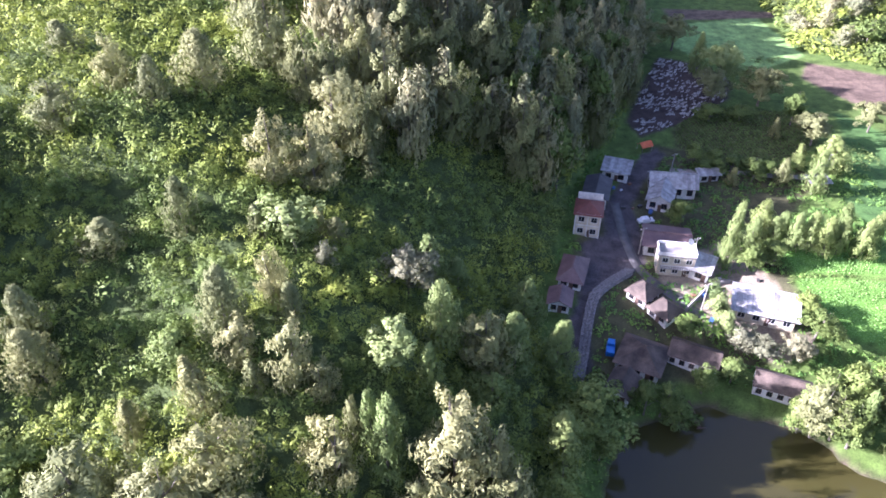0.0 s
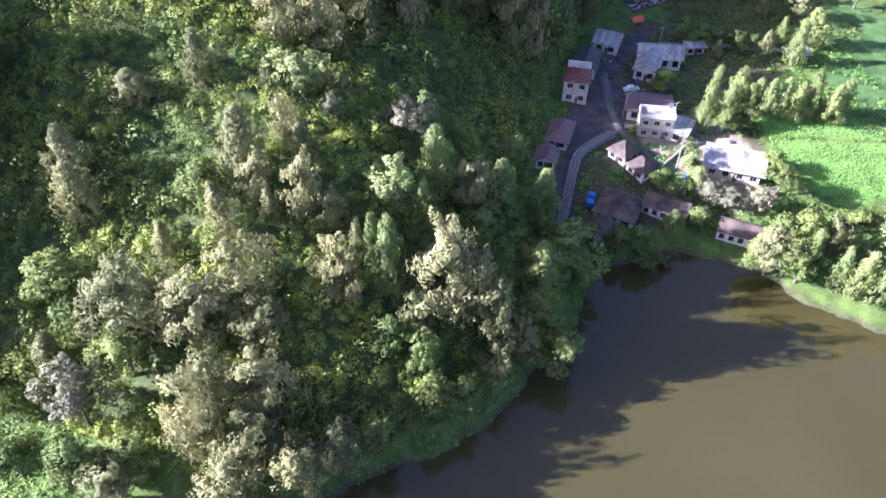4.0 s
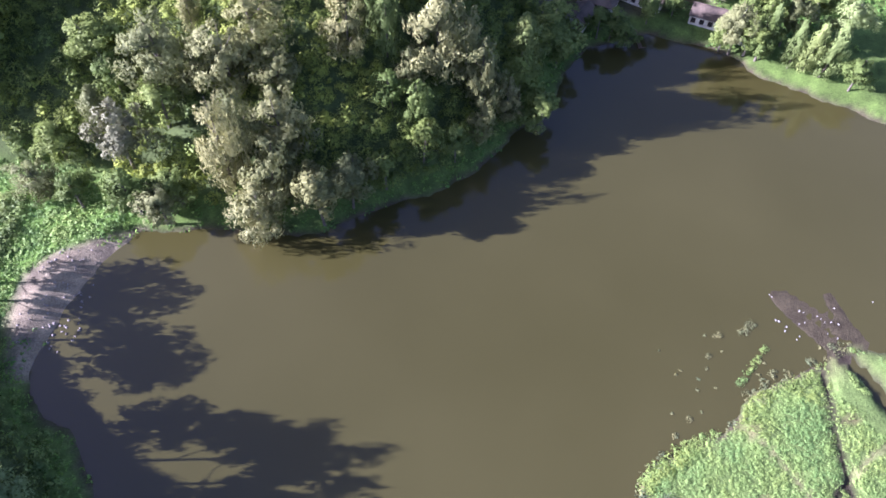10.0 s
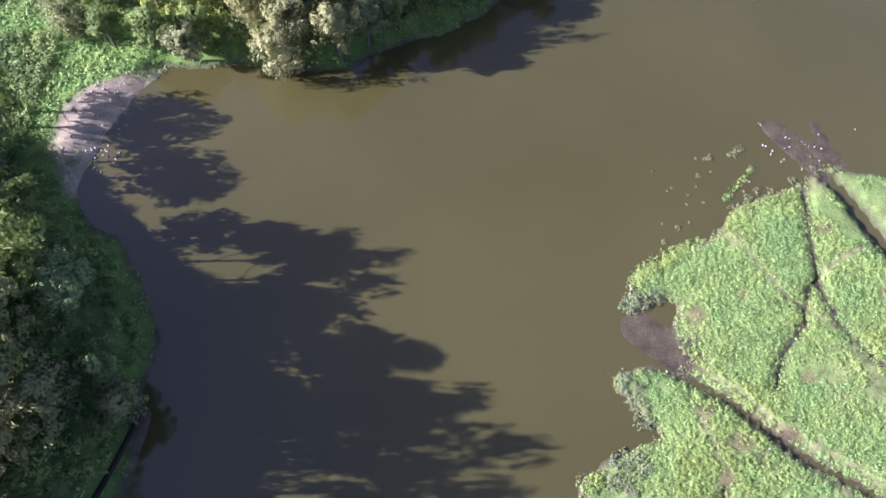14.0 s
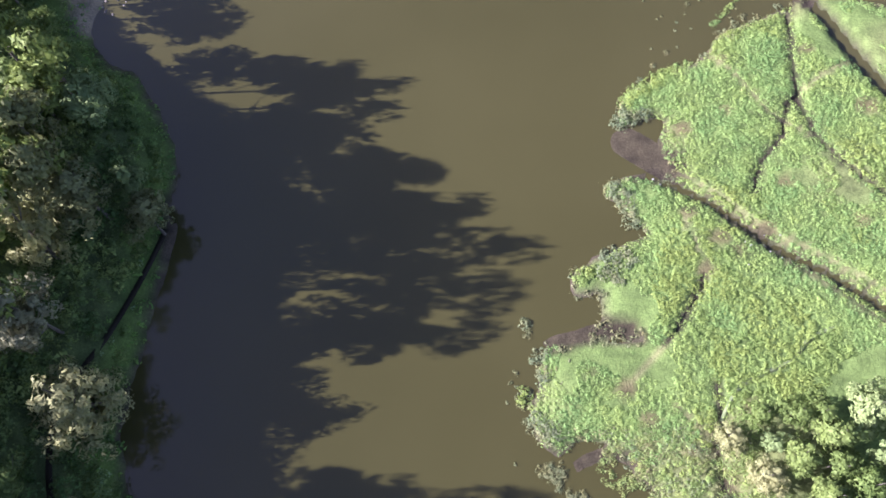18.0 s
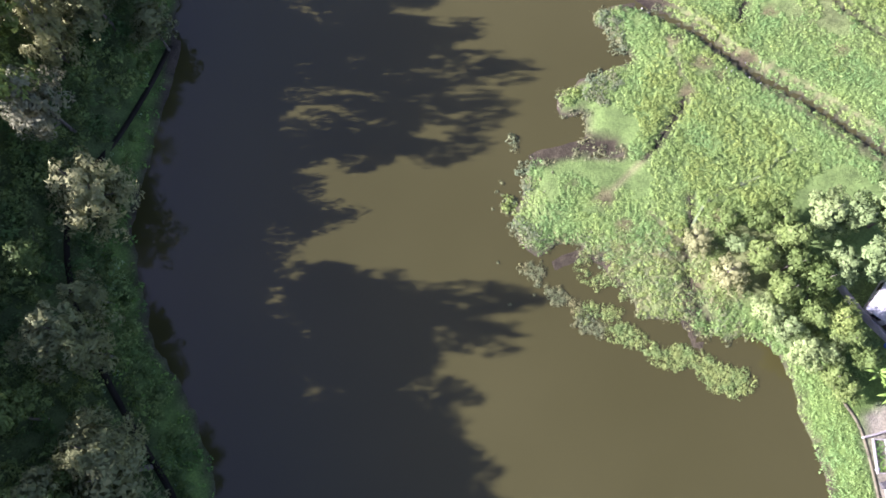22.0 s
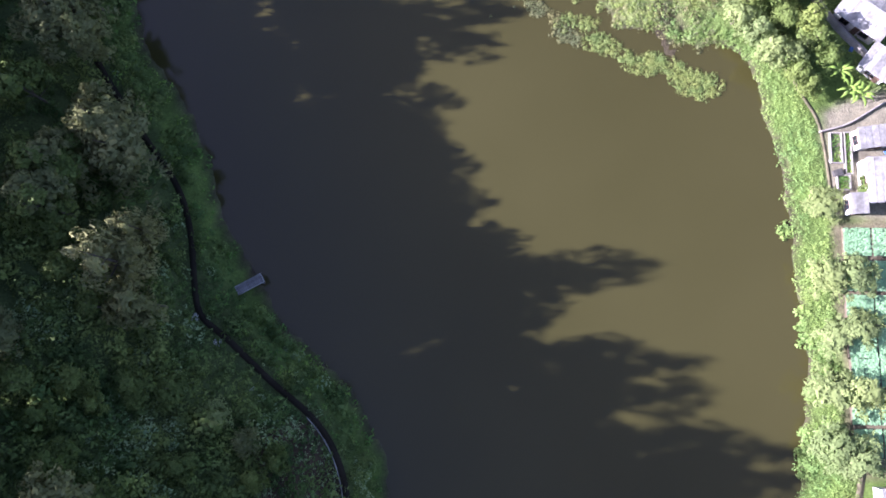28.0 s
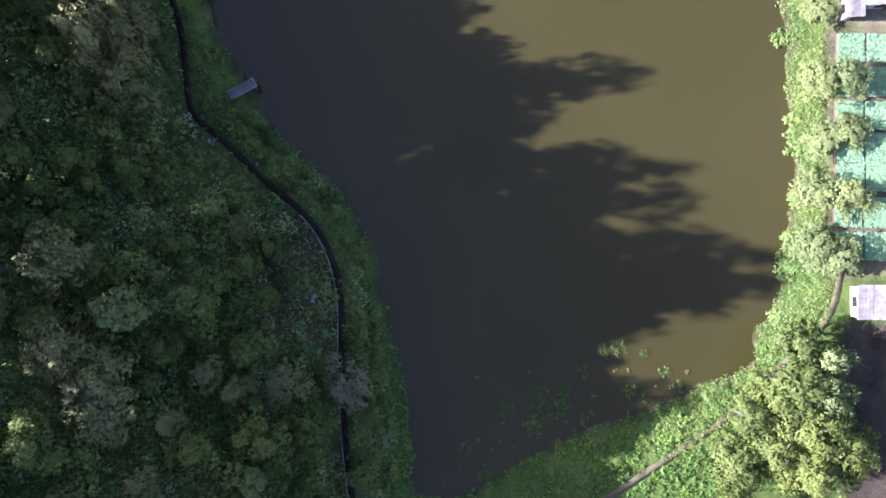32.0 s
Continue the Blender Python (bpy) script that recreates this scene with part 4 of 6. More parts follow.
def woods(name, spots, label):
    """Many trees as one wood."""
    vs, fs, ms, ns, n = [], [], [], [], 0
    for x, y, tall, wide, *shape in spots:
        v, f, m, vn = ARRAYS[shape[0] if shape else rng.randint(4)]
        a = rng.uniform(0, 6.28)
        c, s = math.cos(a) * wide / 6, math.sin(a) * wide / 6
        vs.append(np.stack([v[:, 0] * c - v[:, 1] * s + x, v[:, 0] * s + v[:, 1] * c + y, v[:, 2] * tall / 10 + height(x, y) - 0.2], 1))
        ns.append(np.stack([(vn[:, 0] * c - vn[:, 1] * s) * 6 / wide, (vn[:, 0] * s + vn[:, 1] * c) * 6 / wide, vn[:, 2]], 1))
        fs.append(f + n)
        ms.append(m)
        n += len(v)
    me = mesh_of(name, np.concatenate(vs), np.concatenate(fs), BARK, normals=softened(np.concatenate(ns), 1))
    me.materials.append(OLIVE_FAR)
    me.materials.append(GREEN)
    me.polygons.foreach_set("material_index", np.concatenate(ms))
    return tagged(new(name, me), label, "trees", kind="stuff")


def spread(count, x0, x1, y0, y1, gap, allowed, tall, wide):
    out = []
    for i in range(count * 40):
        x, y = rng.uniform(x0, x1), rng.uniform(y0, y1)
        if not allowed(x, y) or min((x - a) ** 2 + (y - b) ** 2 for a, b in taken) < gap * gap:
            continue
        taken.append((x, y))
        out.append((x, y, rng.uniform(*tall), rng.uniform(*wide)))
        if len(out) == count:
            break
    return out


def in_forest(x, y):
    d = float(sample(G_NORTH, x, y))
    return d > 5 and x > -28 - (y - 125) * 0.45 and not (y < 142 and x > 8 and d < 22)


woods("forest_edge_trees", spread(50, 18, 66, 142, 240, 4.4, lambda x, y: 3 < float(sample(G_NORTH, x, y)) < 20, (17, 22), (7, 10)), "tall dark trees at the foot of the forest")
woods("forest_trees", spread(190, -75, 82, 124, 320, 4.8, in_forest, (18, 25), (8, 11)), "dense dark forest of tall trees on the hillside")
# added beyond the western edge of the view, to throw shade on the hillside
woods("west_hill_trees", [q + (3,) for q in spread(15, -98, -85, 56, 106, 4.4, lambda x, y: True, (17, 22), (9, 12)) + spread(34, -128, -99, 46, 122, 5.2, lambda x, y: x < -99 - 0.1 * max(0, y - 70), (15, 22), (9, 12))], "tall trees added off to the west to shade the hillside")
# unseen trees on the added knoll, there to roughen its shadow's edge
woods("crest_trees", spread(14, -182, -144, 70, 122, 6.0, lambda x, y: True, (8, 14), (7, 10)), "unseen trees added on the western crest to break up its shadow")
woods("ridge_trees", spread(22, -165, -98, 150, 240, 7.5, lambda x, y: y > 165, (6, 12), (5, 9)), "dark trees along the ridge of the hill")


def bounded(spots):
    """The trees of a wood, none of them taller than the light on the water allows."""
    out = []
    for x, y, tall, wide in spots:
        tall = min(tall, tallest(x, y, wide))
        if tall > 3.5:
            out.append((x, y, tall, min(wide, 0.9 * tall), 3))
    return out


# trees added mostly out of view, heights fitted to the shadow on the water
shade_casters = []
for i, y in enumerate(np.arange(18, -198, -3.4)):
    x = float(np.interp(y, (-200, -128, -120, -110, -90, -70, -55, -18, -8, 25), (-52, -53, -58, -62, -66, -64, -59, -60, -74, -84))) + (0, 3, -3)[i % 3]
    tall = tallest(x, y, 2.0) * rng.uniform(1.18, 1.26)
    if 9.5 < y < 14.5 or -8 < y < 0.8 or -62 < y < -16 and i % 2 or min(abs(y - q) for q in (-67, -105, -118, -122)) < 2.5:
        continue
    if tall > 5 and min((x - a) ** 2 + (y - b) ** 2 for a, b in taken) > 6:
        shade_casters.append((x, y, min(tall, 27), min(0.65 * tall, rng.uniform(7.5, 10)), 4))
for i, y in enumerate(np.arange(-74, -116, -4.2)):
    x = -74 + (0, 4, -3)[i % 3]
    tall = tallest(x, y, 4.0) * 0.85
    if tall > 5:
        shade_casters.append((x, y, min(tall, 22), min(0.8 * tall, 9), 3))
taken += [(q[0], q[1]) for q in shade_casters]
woods("bank_forest_trees", shade_casters + bounded(spread(34, -77, -62, -104, -20, 5.0, lambda x, y: float(sample(G_WEST, x, y)) > 8, (4, 7), (5, 8)) + spread(40, -100, -50, -205, -104, 5.5, lambda x, y: float(sample(G_WEST, x, y)) > 8, (9, 15), (7, 11))), "tall trees added behind the bank to cast its shadow")
woods("far_slope_trees", spread(32, 128, 200, 232, 310, 5.0, lambda x, y: float(sample(G_EAST, x, y)) > 2, (5, 11), (6, 10)), "bushy green trees on the far sunlit slope")
for ob in unused:
    for o in (*ob.children_recursive, ob):
        bpy.data.objects.remove(o)


# ---- houses ----
ROOF_BROWN = mottled("weathered_brown_tiles", (0.035, 0.026, 0.021), (0.17, 0.13, 0.098), 0.32, 0.85, 4, 0.6, 0.05)
ROOF_MAROON = mottled("maroon_metal_sheets", (0.11, 0.07, 0.068), (0.19, 0.125, 0.118), 0.4, 0.6, 4)
ROOF_RED = mottled("red_roof_tiles", (0.13, 0.048, 0.036), (0.21, 0.078, 0.058), 0.4, 0.75, 5)
ROOF_TIN = mottled("pale_corrugated_tin", (0.20, 0.19, 0.175), (0.50, 0.495, 0.48), 0.6, 0.6, 3, 0.3, 0.03, 0.28)
ROOF_DARK = mottled("dark_metal_sheets", (0.05, 0.048, 0.05), (0.10, 0.095, 0.095), 0.4, 0.7, 4)
CREAM_WALL = mottled("cream_plaster", (0.48, 0.42, 0.30), (0.68, 0.61, 0.46), 0.7, 0.8, 5, 0.1, 0.01)
GLASS, _, gb = material("dark_window_glass", 0.08)
gb.inputs["Base Color"].default_value = (0.02, 0.024, 0.03, 1)
FRAME_WOOD = mottled("dark_window_frames", (0.09, 0.055, 0.04), (0.16, 0.10, 0.07), 2, 0.7)
STONE = mottled("rough_pale_stone", (0.13, 0.12, 0.115), (0.30, 0.285, 0.27), 1.2, 0.95, 3, 0.8, 0.1)


def slab(bm, corners, thick):
    """A roof plane with thickness: corners of the upper face, in order round it."""
    n = (Vector(corners[1]) - Vector(corners[0])).cross(Vector(corners[2]) - Vector(corners[1])).normalized()
    if n.z < 0:
        n = -n
    top = [bm.verts.new(c) for c in corners]
    low = [bm.verts.new(Vector(c) - n * thick) for c in corners]
    bm.faces.new(top)
    bm.faces.new(low[::-1])
    for i in range(len(corners)):
        j = (i + 1) % len(corners)
        bm.faces.new((top[j], top[i], low[i], low[j]))


def roof_planes(style, w, d, rise, over):
    """The planes of a roof over a body w by d, ridge along the longer side."""
    a, b, drop = w / 2 + over, d / 2 + over, -over * rise / (min(w, d) / 2)
    if style == "hip":
        e = max(a - b, 0.15)
        g = max(b - a, 0.15)
        r0, r1 = ((-e, 0, rise), (e, 0, rise)) if w >= d else ((0, -g, rise), (0, g, rise))
        c = [(-a, -b, drop), (a, -b, drop), (a, b, drop), (-a, b, drop)]
        if w >= d:
            return [[c[0], c[1], r1, r0], [c[2], c[3], r0, r1], [c[1], c[2], r1], [c[3], c[0], r0]]
        return [[c[1], c[2], r1, r0], [c[3], c[0], r0, r1], [c[0], c[1], r0], [c[2], c[3], r1]]
    if style == "gable":
        if w >= d:
            return [[(-a, -b, drop), (a, -b, drop), (a, 0, rise), (-a, 0, rise)], [(a, b, drop), (-a, b, drop), (-a, 0, rise), (a, 0, rise)]]
        return [[(a, -b, drop), (a, b, drop), (0, b, rise), (0, -b, rise)], [(-a, b, drop), (-a, -b, drop), (0, -b, rise), (0, b, rise)]]
    return [[(-a, -b, 0), (a, -b, 0), (a, b, rise), (-a, b, rise)]]


HOUSES = []


def house(name, label, x, y, w, d, turn, tall, style, rise, roof_mat, wall_mat, windows=(2, 1), storeys=1, over=0.6, base=None, category="house", ridge=True):
    """A house with plastered walls, a roof, windows on the long front and the ends, and a door."""
    z = base if base is not None else min(height(x + u, y + v) for u in (-w / 3, w / 3) for v in (-d / 3, d / 3)) - 0.1
    root = tagged(new(name), label, category)
    root.matrix_basis = pose(x, y, z, 0, 0, turn)
    bm = boxed(-w / 2, w / 2, -d / 2, d / 2, -0.6, tall)
    if style == "gable":
        pts = [(-w / 2, -d / 2), (-w / 2, d / 2), (w / 2, -d / 2), (w / 2, d / 2)]
        for s in (-1, 1):
            if w >= d:
                tri = [(s * w / 2, -d / 2, tall), (s * w / 2, d / 2, tall), (s * w / 2, 0, tall + rise - 0.2)]
                inn = [(p[0] - s * 0.2, p[1], p[2]) for p in tri]
            else:
                tri = [(-w / 2, s * d / 2, tall), (w / 2, s * d / 2, tall), (0, s * d / 2, tall + rise - 0.2)]
                inn = [(p[0], p[1] - s * 0.2, p[2]) for p in tri]
            o, i = [bm.verts.new(p) for p in tri], [bm.verts.new(p) for p in inn]
            bm.faces.new(o)
            bm.faces.new(i[::-1])
            for k in range(3):
                bm.faces.new((o[k], o[(k + 1) % 3], i[(k + 1) % 3], i[k]))
        bmesh.ops.recalc_face_normals(bm, faces=bm.faces)
    body = part("wall", bm, wall_mat, root)
    bm = bmesh.new()
    for plane in roof_planes(style, w, d, rise, over):
        slab(bm, [(p[0], p[1], p[2] + tall + 0.08) for p in plane], 0.1)
    roof = part("roof", bm, roof_mat, root)
    if roof_mat is ROOF_TIN:
        r = np.random.RandomState(int(abs(x * 7 + y * 13)))
        for plane in roof_planes(style, w, d, rise, over):
            p = [Vector(q) + Vector((0, 0, tall + 0.08)) for q in plane]
            n = max(2, round((p[1] - p[0]).length / 1.0))
            for i in range(n):
                u0, u1 = i / n + 0.006, (i + 1) / n - 0.004
                low, high, lift = r.uniform(-0.02, 0.015), 1 - r.uniform(0, 0.02), Vector((0, 0, 0.035 + 0.02 * (i % 2)))
                bm = bmesh.new()
                slab(bm, [p[0].lerp(p[1], u0).lerp(p[3].lerp(p[2], u0), low) + lift, p[0].lerp(p[1], u1).lerp(p[3].lerp(p[2], u1), low) + lift,
                          p[0].lerp(p[1], u1).lerp(p[3].lerp(p[2], u1), high) + lift, p[0].lerp(p[1], u0).lerp(p[3].lerp(p[2], u0), high) + lift], 0.015)
                part("roof_sheet", bm, ROOF_TIN, roof)
    if ridge and style != "shed":
        lo, hi = (w, d) if w >= d else (d, w)
        half = lo / 2 + over if style == "gable" else max(lo / 2 - hi / 2, 0.2)
        bm = boxed(-half, half, -0.16, 0.16, tall + rise + 0.02, tall + rise + 0.2) if w >= d else boxed(-0.16, 0.16, -half, half, tall + rise + 0.02, tall + rise + 0.2)
        part("ridge_cap", bm, roof_mat, roof)
    floor_h = tall / storeys
    for s in range(storeys):
        for side, span, count in (("front", w, windows[0]), ("end", d, windows[1])):
            for i in range(count):
                u = (i + 0.5) / count * span - span / 2
                zc = s * floor_h + floor_h * 0.55
                ww, wh = min(1.3, span / count * 0.45), floor_h * 0.42
                for sign in (-1, 1):
                    holder = tagged(new("window"), "")
                    holder.parent = root
                    holder.matrix_basis = pose(u, sign * d / 2, zc, 0, 0, 0 if sign < 0 else 180) if side == "front" else pose(sign * w / 2, u, zc, 0, 0, 90 * sign)
                    part("pane", boxed(-ww / 2, ww / 2, -0.03, 0.05, -wh / 2, wh / 2), GLASS, holder)
                    bm = bmesh.new()
                    for q in ((-ww / 2 - 0.1, -ww / 2, -wh / 2 - 0.1, wh / 2 + 0.1), (ww / 2, ww / 2 + 0.1, -wh / 2 - 0.1, wh / 2 + 0.1), (-ww / 2, ww / 2, wh / 2, wh / 2 + 0.1), (-ww / 2, ww / 2, -wh / 2 - 0.1, -wh / 2), (-0.03, 0.03, -wh / 2, wh / 2)):
                        box(bm, q[0], q[1], -0.07, 0.02, q[2], q[3])
                    part("frame", bm, FRAME_WOOD if wall_mat is not CREAM_WALL else WHITE_WALL, holder)
    bm = boxed(-0.45, 0.45, -d / 2 - 0.05, -d / 2 + 0.03, 0.0, 2.05)
    door = part("door", bm, FRAME_WOOD, root)
    door.location.x = w * 0.06 if windows[0] % 2 == 0 else w * 0.27
    root["reach"] = 0.5 * math.hypot(w, d) + 0.3
    HOUSES.append(root)
    return root


house("house", "small white house with a weathered brown hipped roof by the lake", 39, 97, 8.2, 8.2, -28, 2.8, "hip", 2.2, ROOF_BROWN, WHITE_WALL, (3, 2))
house("annex", "low white annex with a dark brown gabled roof near the lake", 33.6, 89.8, 4.4, 6.0, -31, 2.4, "gable", 1.3, ROOF_BROWN, WHITE_WALL, (1, 2))
house("house", "long white house with a stained brown gabled roof by the lake", 49.3, 97.2, 9.2, 5.4, -27, 2.6, "gable", 1.7, ROOF_BROWN, WHITE_WALL, (5, 1), over=0.3)
house("house", "long white cottage with a dark stained brown roof near the shore", 63.6, 89.6, 9.6, 5.0, -24, 2.6, "gable", 1.6, ROOF_BROWN, WHITE_WALL, (5, 1), over=0.3)
house("house", "white cottage with a pyramid-shaped dark brown tiled roof", 42, 112, 4.6, 4.9, -50, 2.6, "hip", 1.7, ROOF_BROWN, WHITE_WALL, (2, 2))
house("house", "white cottage with a brown hipped roof beside its twin", 45.4, 107.4, 4.8, 4.6, -53, 2.6, "hip", 1.7, ROOF_BROWN, WHITE_WALL, (2, 2))
house("house", "white house with a reddish brown hipped roof under the hill", 28.2, 118.7, 4.8, 8.6, -18, 2.7, "hip", 1.8, ROOF_MAROON, WHITE_WALL, (2, 3))
house("house", "small house with a maroon gabled roof and white porch", 24.3, 110.2, 4.2, 4.6, -14, 2.5, "gable", 1.1, ROOF_MAROON, WHITE_WALL, (2, 1))
house("house", "two-storey cream house with a red hipped roof beside the road", 34, 136, 5.8, 6.2, -13, 6.4, "hip", 1.5, ROOF_RED, CREAM_WALL, (2, 2), 2, 0.5)
house("long_house", "long low house with a dark metal roof against the hill", 38.5, 149.2, 5.6, 9.6, -17, 3.2, "gable", 1.0, ROOF_DARK, WHITE_WALL, (2, 3))
house("shop", "roadside shop with a pale tin lean-to roof", 45.6, 160, 6.5, 5.4, -20, 3.0, "shed", 0.8, ROOF_TIN, WHITE_WALL, (2, 1), category="shop")
house("house", "house with a large pale grey gabled metal roof", 58.5, 153.5, 11, 6.4, -8, 3.6, "gable", 2.0, ROOF_TIN, WHITE_WALL, (4, 2))
house("wing", "pale metal-roofed wing with a cluttered front under the shade", 54.5, 148.2, 5.5, 8.5, -22, 3.2, "gable", 1.6, ROOF_TIN, WHITE_WALL, (2, 3), category="house")
house("shed", "small shed with a pale tin roof beside the track", 69.3, 158.6, 5.0, 2.4, 3, 2.4, "shed", 0.4, ROOF_TIN, WHITE_WALL, (2, 1), category="shed")
house("house", "wide house with a low-pitched maroon metal roof", 51, 129.6, 9.8, 8.0, -12, 3.2, "gable", 1.1, ROOF_MAROON, WHITE_WALL, (3, 2))
house("house", "cream two-storey house with a flat terrace roof and balcony", 50.8, 121.4, 7.6, 4.2, -8, 5.4, "shed", 0.2, CONCRETE, CREAM_WALL, (3, 1), 2, 0.25)
house("shed", "open-sided shed with a pale grey tin roof", 56.6, 120.2, 4.0, 5.6, -30, 2.8, "shed", 0.5, ROOF_TIN, WHITE_WALL, (1, 1), category="shed")
house("barn", "long barn with a bright white metal roof and open front", 65.8, 107.5, 11.6, 5.6, -19, 3.0, "shed", 1.6, ROOF_TIN, CREAM_WALL, (4, 1), over=0.9, category="barn")
house("kiosk", "small timber kiosk with a grey tin roof by the track", 95.3, 153, 4.6, 3.0, 6, 2.4, "shed", 0.5, ROOF_TIN, FRAME_WOOD, (2, 1), category="kiosk")
house("hut", "small hut with a bright white tin roof beside the gardens", 69, -153.7, 3.8, 4.3, 1, 2.4, "shed", 0.4, ROOF_TIN, WHITE_WALL, (1, 1), category="hut", over=0.3)
house("shed", "garden shed with pale bluish corrugated roof sheets", 69, -101.6, 4.6, 2.8, 8, 2.3, "shed", 0.3, ROOF_TIN, WHITE_WALL, (1, 1), category="shed", over=0.2)
house("shed", "wide shed with a sunlit white sheet roof", 70, -108, 5.0, 6.2, 3, 2.6, "shed", 0.4, ROOF_TIN, WHITE_WALL, (1, 1), category="shed", over=0.2)
house("shed", "tiny shed with a light tin roof beside the green beds", 66.2, -111.5, 2.3, 2.8, 4, 2.2, "shed", 0.25, ROOF_TIN, WHITE_WALL, (1, 1), category="shed", over=0.15)
house("house", "house with patched white roof sheets behind tall trees", 69.5, -82, 7, 6, -38, 3.0, "gable", 0.8, ROOF_TIN, WHITE_WALL, (2, 2))
house("shed", "lean-to with dark and white roof sheets", 70.5, -90.5, 4, 3.2, -38, 2.6, "shed", 0.3, ROOF_TIN, WHITE_WALL, (1, 1), category="shed")


# ---- low growth, shore by shore ----
REEDS = foliage("dry_reeds", [(0.15, 0.17, 0.08), (0.19, 0.205, 0.10), (0.23, 0.24, 0.125)], 0.3, ((0.8, 0.9, 0.9), (1.15, 1.05, 0.9)))
rng = np.random.RandomState(23)


def strip_growth(name, n, x0, x1, y0, y1, allowed, radius, per, leaf, mat, label, seed, flat=0.6):
    x, y = scatter(n, x0, x1, y0, y1, rng)
    k = allowed(x, y)
    return undergrowth(name, x[k], y[k], radius, per, leaf, mat, label, seed, flat, 0.0, 0, 0.6)


def built_on(x, y):
    """Places taken by houses, yards and roads."""
    bad = np.zeros(x.shape, bool)
    for outline in (YARD, FIELD_GREEN, FIELD_LOWER, FIELD_BROWN, FIELD_DARK, GRAVEYARD, YARD_SHEDS, GARDEN, LANE_EAST):
        bad |= signed_distance(x, y, np.array(outline, float)) > -0.5
    for ob in HOUSES:
        (hx, hy, hz), r = ob.matrix_basis.translation, ob["reach"]
        bad |= np.hypot(x - hx, y - hy) < r
    return bad


strip_growth("bank_herbs", 9000, -70, 8, -205, 8, lambda x, y: (sample(G_LAKE, x, y) > 0.05) & (sample(G_LAKE, x, y) < 5.5) & (line_distance(x, y, PATH) > 1.0) & (np.hypot(x + 23.5, y + 125) > 2.6), 0.55, 8, 0.22, HERB, "low green herbs along the water's edge", 31)
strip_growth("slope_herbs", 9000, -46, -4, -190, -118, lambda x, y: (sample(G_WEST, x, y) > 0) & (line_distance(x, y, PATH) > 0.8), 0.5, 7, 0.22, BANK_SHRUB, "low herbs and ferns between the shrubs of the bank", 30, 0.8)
strip_growth("shore_herbs", 13000, 40, 66, -190, -84, lambda x, y: (sample(G_LAKE, x, y) > 0.0) & (sample(G_LAKE, x, y) < 7) & ~built_on(x, y) & (line_distance(x, y, SHORE_TRAIL) > 0.7) & (waves(x, y, 3, 41) > -0.9), 0.5, 17, 0.1, MARSH, "bright green herbs and reeds on the sunlit shore", 32)
strip_growth("embankment_grass", 7000, 0, 64, -200, -160, lambda x, y: (sample(G_LAKE, x, y) > 0.0) & (sample(G_LAKE, x, y) < 16) & (line_distance(x, y, EMBANKMENT_TRAIL) > 0.8), 0.45, 7, 0.2, HERB, "green grass and weeds on the embankment", 33)
strip_growth("peninsula_herbs", 5200, -75, 34, 26, 90, lambda x, y: (sample(G_LAKE, x, y) > 0.0) & (sample(G_LAKE, x, y) < 5), 0.5, 8, 0.2, HERB, "green herbs under the trees along the shore", 34)
strip_growth("meadow_grass", 5200, -110, -52, 12, 48, lambda x, y: (sample(G_LAKE, x, y) > 3) & (sample(G_NORTH, x, y) < 1) & (sample(G_WEST, x, y) < 1) & (signed_distance(x, y, np.array(SAND, float)) < -0.5), 0.5, 7, 0.22, MARSH, "bright green grass behind the sandy beach", 35)
strip_growth("village_shrubs", 3600, 24, 112, 80, 172, lambda x, y: (sample(G_LAKE, x, y) > 0.2) & (sample(G_NORTH, x, y) < 0) & ~built_on(x, y) & (waves(x, y, 5, 43) > -0.35), 0.75, 14, 0.26, HERB, "weeds and shrubs between the village houses", 36, 0.75)
strip_growth("hedge_shrubs", 2600, 60, 150, 150, 240, lambda x, y: (sample(G_NORTH, x, y) < 0) & ~built_on(x, y) & (waves(x, y, 6, 44) > 0.45), 1.0, 12, 0.3, GREEN, "hedges and scrub between the far fields", 37, 0.8)
strip_growth("far_slope_shrubs", 2600, 126, 200, 225, 310, lambda x, y: sample(G_EAST, x, y) > 0, 1.6, 14, 0.55, SHRUB, "bright green scrub on the far sunlit slope", 38, 0.8)

strip_growth("marsh_edge_reeds", 15000, 8, 88, -94, 12, lambda x, y: (sample(G_LAKE, x, y) > -2.4) & (sample(G_LAKE, x, y) < 0.9) & (waves(x, y, 3.5, 45) + 0.35 * sample(G_LAKE, x, y) > -0.15), 0.4, 8, 0.16, REEDS, "pale dry reeds fringing the marsh", 39, 0.5)
strip_growth("wet_reeds", 1000, 18, 48, -90, -70, lambda x, y: (sample(G_LAKE, x, y) > -0.6) & (waves(x, y, 3, 46) > -0.5), 0.45, 9, 0.14, REEDS, "olive reeds standing in the wet end of the marsh", 40, 0.5)


r0 = np.random.RandomState(77)
BUSH_PALE = foliage("pale_bush_leaves", [(0.23, 0.31, 0.14), (0.28, 0.37, 0.17), (0.33, 0.42, 0.21)], 0.4, ((0.8, 0.9, 0.9), (1.15, 1.1, 1.05)))
strip_growth("pale_bushes", 3000, -48, 2, -190, -30, lambda x, y: (sample(G_LAKE, x, y) > 1.2) & (sample(G_WEST, x, y) > -0.5) & (line_distance(x, y, PATH) > 1.6) & (waves(x, y, 4, 61) > 0.05) & ((y < -115) | (waves(x, y, 9, 62) > 0.2)) & (np.hypot(x + 23.5, y + 125) > 3.5), 1.0, 40, 0.17, BUSH_PALE, "pale green bushes standing out on the shaded bank", 41, 0.9)
